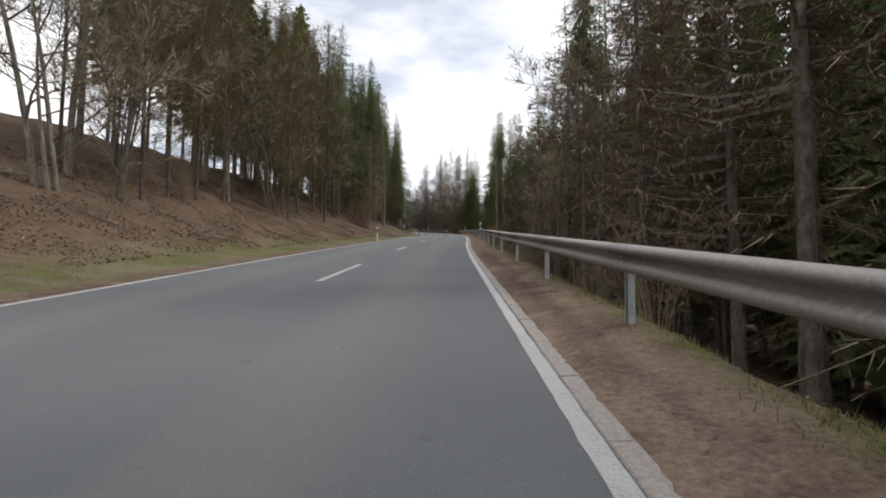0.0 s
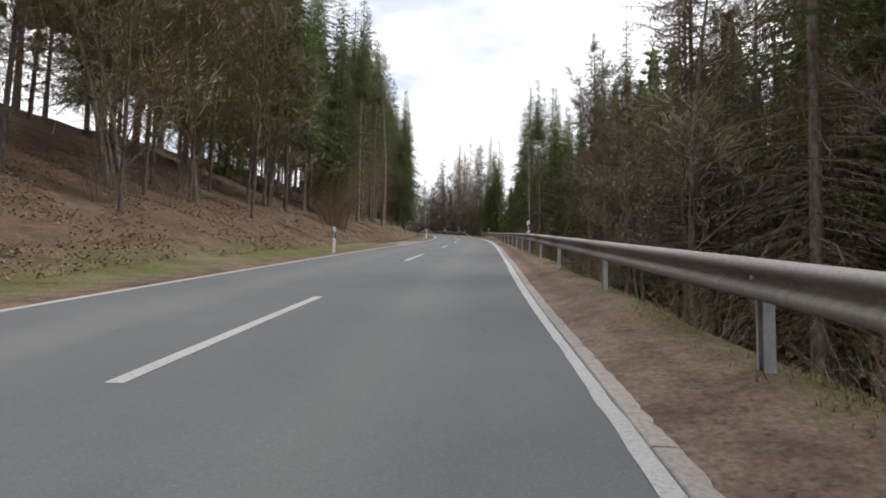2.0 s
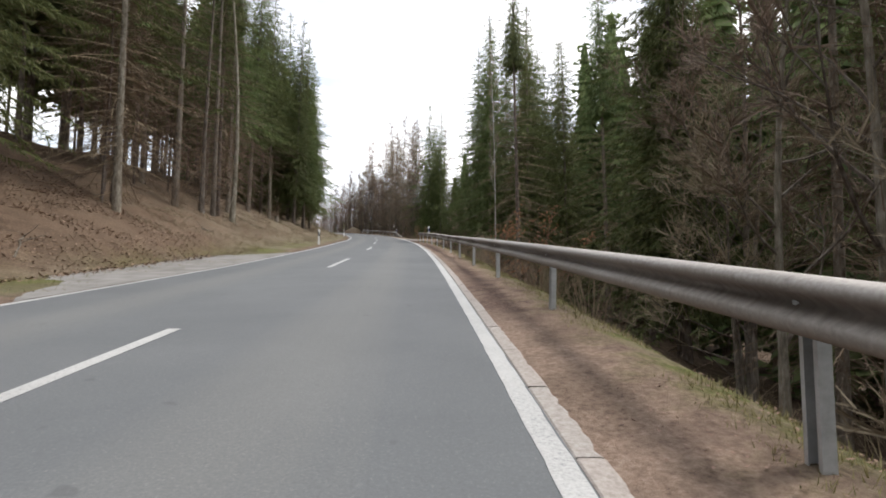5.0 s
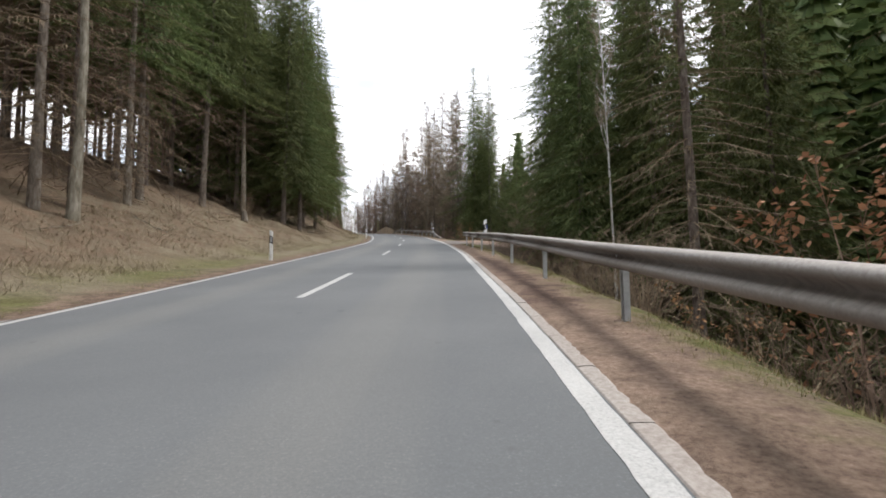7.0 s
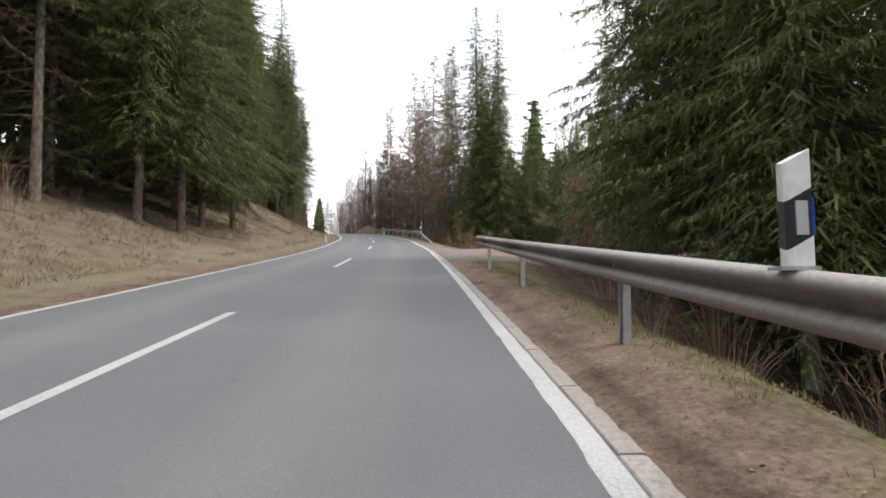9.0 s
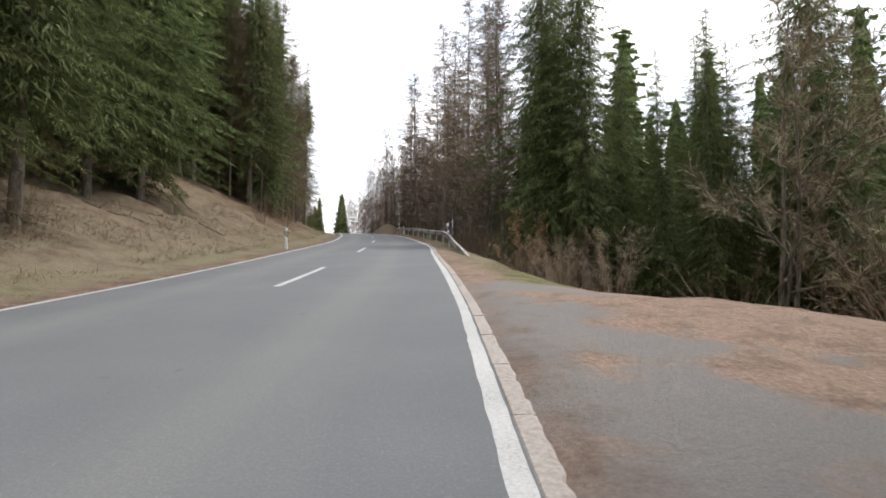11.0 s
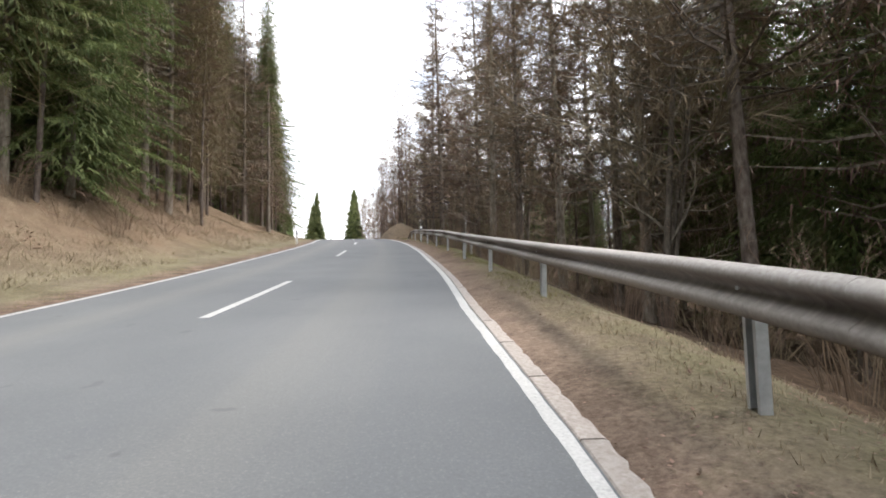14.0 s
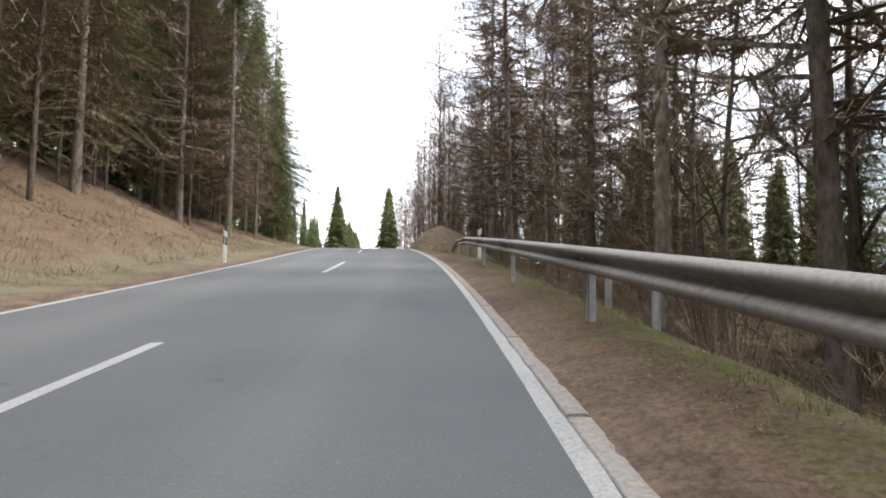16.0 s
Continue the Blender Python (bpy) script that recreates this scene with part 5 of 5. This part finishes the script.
for s, l, w in ((146.5, 8.3, 0), (151.0, 8.0, 2), (156.5, 8.4, 1), (169.0, 7.6, 0)):
    LARCH.plant(s, l, 1.02, which=w, wide=1.1)
scatter(BARE, 182, 205, 6.4, 9.5, 3.6, (0.6, 0.75))
scatter(FAR_BROWN, 176, 260, 5.6, 16, 2.7, (0.7, 1.0))
scatter(FAR_SPRUCE, 190, 260, 12, 24, 4.5, (0.4, 0.6))
FAR_FIR.plant(250, 3.9, 0.9, which=0, wide=1.5)
scatter(SHRUB, 0, 62, 5.9, 8.0, 2.6, (0.35, 0.7))
scatter(SHRUB, 60, 95, 5.5, 8.4, 1.9, (0.45, 0.8))
scatter(SHRUB, 109, 172, 5.8, 9.0, 2.1, (0.4, 0.8))
scatter(SHRUB, 128, 180, 9, 16, 2.8, (0.7, 1.2))
for s, l, sc in ((67.8, 8.0, 1.5), (70.5, 7.2, 1.0), (118.0, 7.3, 1.05), (118.7, 8.0, 0.9), (117.2, 6.9, 0.7)):
    BEECH.plant(s, l, sc)
for s, l, sc in ((113.4, 6.0, 0.8), (116.4, 6.6, 0.8), (116.5, 7.6, 1.2), (115.6, 7.8, 1.0)):
    SHRUB.plant(s, l, sc, which=1, wide=0.7)
BIRCH.plant(80.3, 8.5, 1.0, lean=(0.0, -0.1), wide=0.4)
SPRUCE.plant(85.5, 12.3, 1.0, turn=1.0, which=1)
TANGLE.build("bare_undergrowth", "tangle of leafless brown trees along the forest edge", "woods")
FAR_FIR.build("far_conifers", "dark conifers along the road beyond the crest", "woods")
FAR_HIGH.build("spruce_stand", "dark spruce stand with bare trunks behind the bank", "woods")
CANOPY.build("bare_canopy", "leafless olive-brown treetops behind the bank", "woods", OLIVE_TWIG)
FAR_SPRUCE.build("deep_woods", "dark spruce woods deep behind the roadside trees, some unseen behind the start", "woods")
FAR_BROWN.build("bare_woods", "leafless brown woods deep behind the roadside trees", "woods")
for k in (SPRUCE, DRY_SPRUCE, HIGH_SPRUCE, LARCH, BARE, POLE, SHRUB, HAZEL, BEECH, BIRCH):
    k.clean()


# ---------------------------------------------------------------- loose cover of the ground
def cover(name, mat, label, category, count, place, blade, seed):
    """Countless small blades or leaves as one mesh."""
    r = random.Random(seed)
    sp = Soup()
    for _ in range(count):
        s, l = place(r)
        blade(sp, r, ground_at(s, l))
    ob = new(name, sp.mesh(name, mat))
    return tagged(ob, label, category, kind="stuff")


def fallen_leaf(sp, r, p):
    d = Vector((r.uniform(-1, 1), r.uniform(-1, 1), r.uniform(-0.15, 0.45))).normalized()
    s = d.cross(Vector((r.uniform(-0.5, 0.5), r.uniform(-0.5, 0.5), 1))).normalized()
    q = p + UP * r.uniform(0.0, 0.05)
    sz = r.uniform(0.045, 0.105)
    sp.leaf(q, q + d * sz, s, sz * 0.3)


def small_leaf(sp, r, p):
    d = Vector((r.uniform(-1, 1), r.uniform(-1, 1), r.uniform(-0.1, 0.25))).normalized()
    s = d.cross(Vector((r.uniform(-0.3, 0.3), r.uniform(-0.3, 0.3), 1))).normalized()
    sz = r.uniform(0.015, 0.034)
    q = p + UP * r.uniform(0.002, 0.015)
    sp.leaf(q, q + d * sz, s, sz * 0.3)


def grass_tuft(sp, r, p):
    hgt = r.uniform(0.03, 0.08)
    for _ in range(3):
        d = Vector((r.uniform(-1, 1), r.uniform(-1, 1), r.uniform(0.6, 1.6))).normalized()
        q = p + Vector((r.uniform(-1, 1), r.uniform(-1, 1), 0)) * 0.05 - UP * 0.02
        sp.spike(q, q + d * hgt * r.uniform(0.6, 1.3), d.cross(UP).normalized(), 0.004)


def straw_blade(sp, r, p):
    for _ in range(2):
        d = Vector((r.uniform(-1, 1), r.uniform(-1, 1), r.uniform(0.05, 0.7))).normalized()
        q = p + Vector((r.uniform(-1, 1), r.uniform(-1, 1), 0)) * 0.1
        sp.spike(q, q + d * r.uniform(0.12, 0.35), d.cross(UP).normalized(), 0.007)


def patchy(s0, s1, l0, l1, freq, cut):
    def place(r):
        for _ in range(12):
            s, l = r.uniform(s0, s1), l0 + (l1 - l0) * r.random()
            if noise.noise((s * freq, l * freq, 11.0)) > cut and not (95 < s < 107 and l > 3):
                break
        return s, l
    return place


cover("leaf_litter", DRY_LEAF, "fallen brown leaves scattered over the bank", "leaf litter", 48000, patchy(3, 66, -4.9, -13.5, 0.6, -0.15), fallen_leaf, 1)
cover("leaf_litter", DRY_LEAF, "fallen leaves on the soil beside the guardrail", "leaf litter", 30000, patchy(0, 168, 3.25, 5.2, 0.7, -0.1), small_leaf, 2)
cover("grass", GRASS_BLADE, "short olive grass on the road verge", "grass", 14000, patchy(2, 170, -3.3, -5.6, 0.5, -0.1), grass_tuft, 3)
cover("grass", GRASS_BLADE, "tufts of grass along the edge behind the guardrail", "grass", 15000, patchy(0, 95, 3.75, 4.7, 0.7, -0.1), grass_tuft, 4)
cover("grass", GRASS_BLADE, "thin grass on the shaded verge behind the guardrail", "grass", 5000, patchy(128, 170, 3.7, 4.7, 0.7, 0.0), grass_tuft, 8)
cover("dry_grass", STRAW, "matted dry grass on the verge beside the forest track", "dry grass", 7000, patchy(105.5, 130, 3.7, 6.5, 0.6, -0.15), grass_tuft, 9)
cover("dry_grass", STRAW, "matted dry straw grass on the bank", "dry grass", 26000, patchy(64, 178, -4.6, -10.0, 0.45, -0.2), straw_blade, 5)
cover("leaf_litter", DRY_LEAF, "brown leaves and needles on the shaded bank", "leaf litter", 9000, patchy(62, 180, -6.5, -12.0, 0.45, -0.05), fallen_leaf, 6)

# ---------------------------------------------------------------- heap of earth beside the far end of the guardrail
hv, hf = [], []
for i in range(25):
    for j in range(17):
        u, w = i / 24 * 2 - 1, j / 16 * 2 - 1
        s, l = 172.5 + u * 6.5, 5.3 + w * 2.3
        hh = max(0.0, 1 - u * u) ** 0.8 * max(0.0, 1 - w * w) ** 0.8
        g = ground_at(s, l)
        hv.append(g + UP * (1.55 * hh * (1 + 0.25 * noise.noise((s * 0.9, l * 0.9, 2.0))) - 0.08 * (hh < 0.02)))
for i in range(24):
    for j in range(16):
        a = i * 17 + j
        hf.append((a, a + 1, a + 18, a + 17))
heap = link_mesh("earth_heap", hv, hf, HEAP, None, None, True)
tagged(heap, "heap of brown earth beside the road", "earth heap")


# ---------------------------------------------------------------- fallen wood, a stump, short posts behind the rail
def fallen_branch(r, s, l, length):
    sp = Soup()
    a = r.uniform(0, 6.28)
    pts = []
    for i in range(6):
        u = i / 5
        ss, ll = s + math.cos(a) * length * u + r.uniform(-0.05, 0.05), l + math.sin(a) * length * u + r.uniform(-0.05, 0.05)
        pts.append(ground_at(ss, ll) + UP * (0.03 + 0.06 * r.random()))
    rad = r.uniform(0.016, 0.035)
    sp.tube(pts, [rad * (1 - 0.13 * i) for i in range(6)], 5)
    for _ in range(4):
        q = on_line(pts, r.uniform(0.3, 0.95))
        d = Vector((r.uniform(-1, 1), r.uniform(-1, 1), r.uniform(0.1, 0.6)))
        sp.tube([q, q + d * 0.25, q + d * 0.45 + UP * 0.04], [rad * 0.5, rad * 0.3, 0.004], 3)
    ob = new("fallen_branch", sp.mesh("fallen_branch", BARK))
    tagged(ob, "dead grey-brown branch lying on the leafy bank", "fallen branch", "fallen branches")


rf = random.Random(31)
for _ in range(26):
    fallen_branch(rf, rf.uniform(8, 62), rf.uniform(-6.0, -11.5), rf.uniform(0.7, 2.4))
for _ in range(12):
    fallen_branch(rf, rf.uniform(66, 130), rf.uniform(-7.2, -10.5), rf.uniform(0.7, 2.0))
for _ in range(14):
    fallen_branch(rf, rf.uniform(4, 160), rf.uniform(5.2, 7.5), rf.uniform(0.7, 2.0))

st = Soup()
ring = [Vector((0, 0, z)) for z in (-0.3, 0.05, 0.3, 0.62)]
st.tube(ring, [0.30, 0.22, 0.18, 0.17], 10)
st.f.append(tuple(range(30, 40)))
stump = new("tree_stump", st.mesh("tree_stump", BARK))
stump.matrix_world = Matrix.Translation(ground_at(92.0, -9.0)) @ Euler((0.06, -0.05, 0.4)).to_matrix().to_4x4()
tagged(stump, "weathered grey tree stump at the foot of the spruces", "tree stump")

for s, l in ((147.2, 5.9), (149.4, 6.0)):
    sp = Soup()
    ring = [Vector((0, 0, z)) for z in (-0.4, 0.0, 0.55, 0.85, 0.90)]
    sp.tube(ring, [0.07, 0.07, 0.068, 0.066, 0.05], 10)
    sp.f.append(tuple(range(40, 50)))
    ob = new("short_post", sp.mesh("short_post", POST_STEEL))
    ob.matrix_world = Matrix.Translation(ground_at(s, l)) @ Euler((0.03, 0.02, 0)).to_matrix().to_4x4()
    tagged(ob, "short weathered grey post standing behind the guardrail", "post", "short posts")
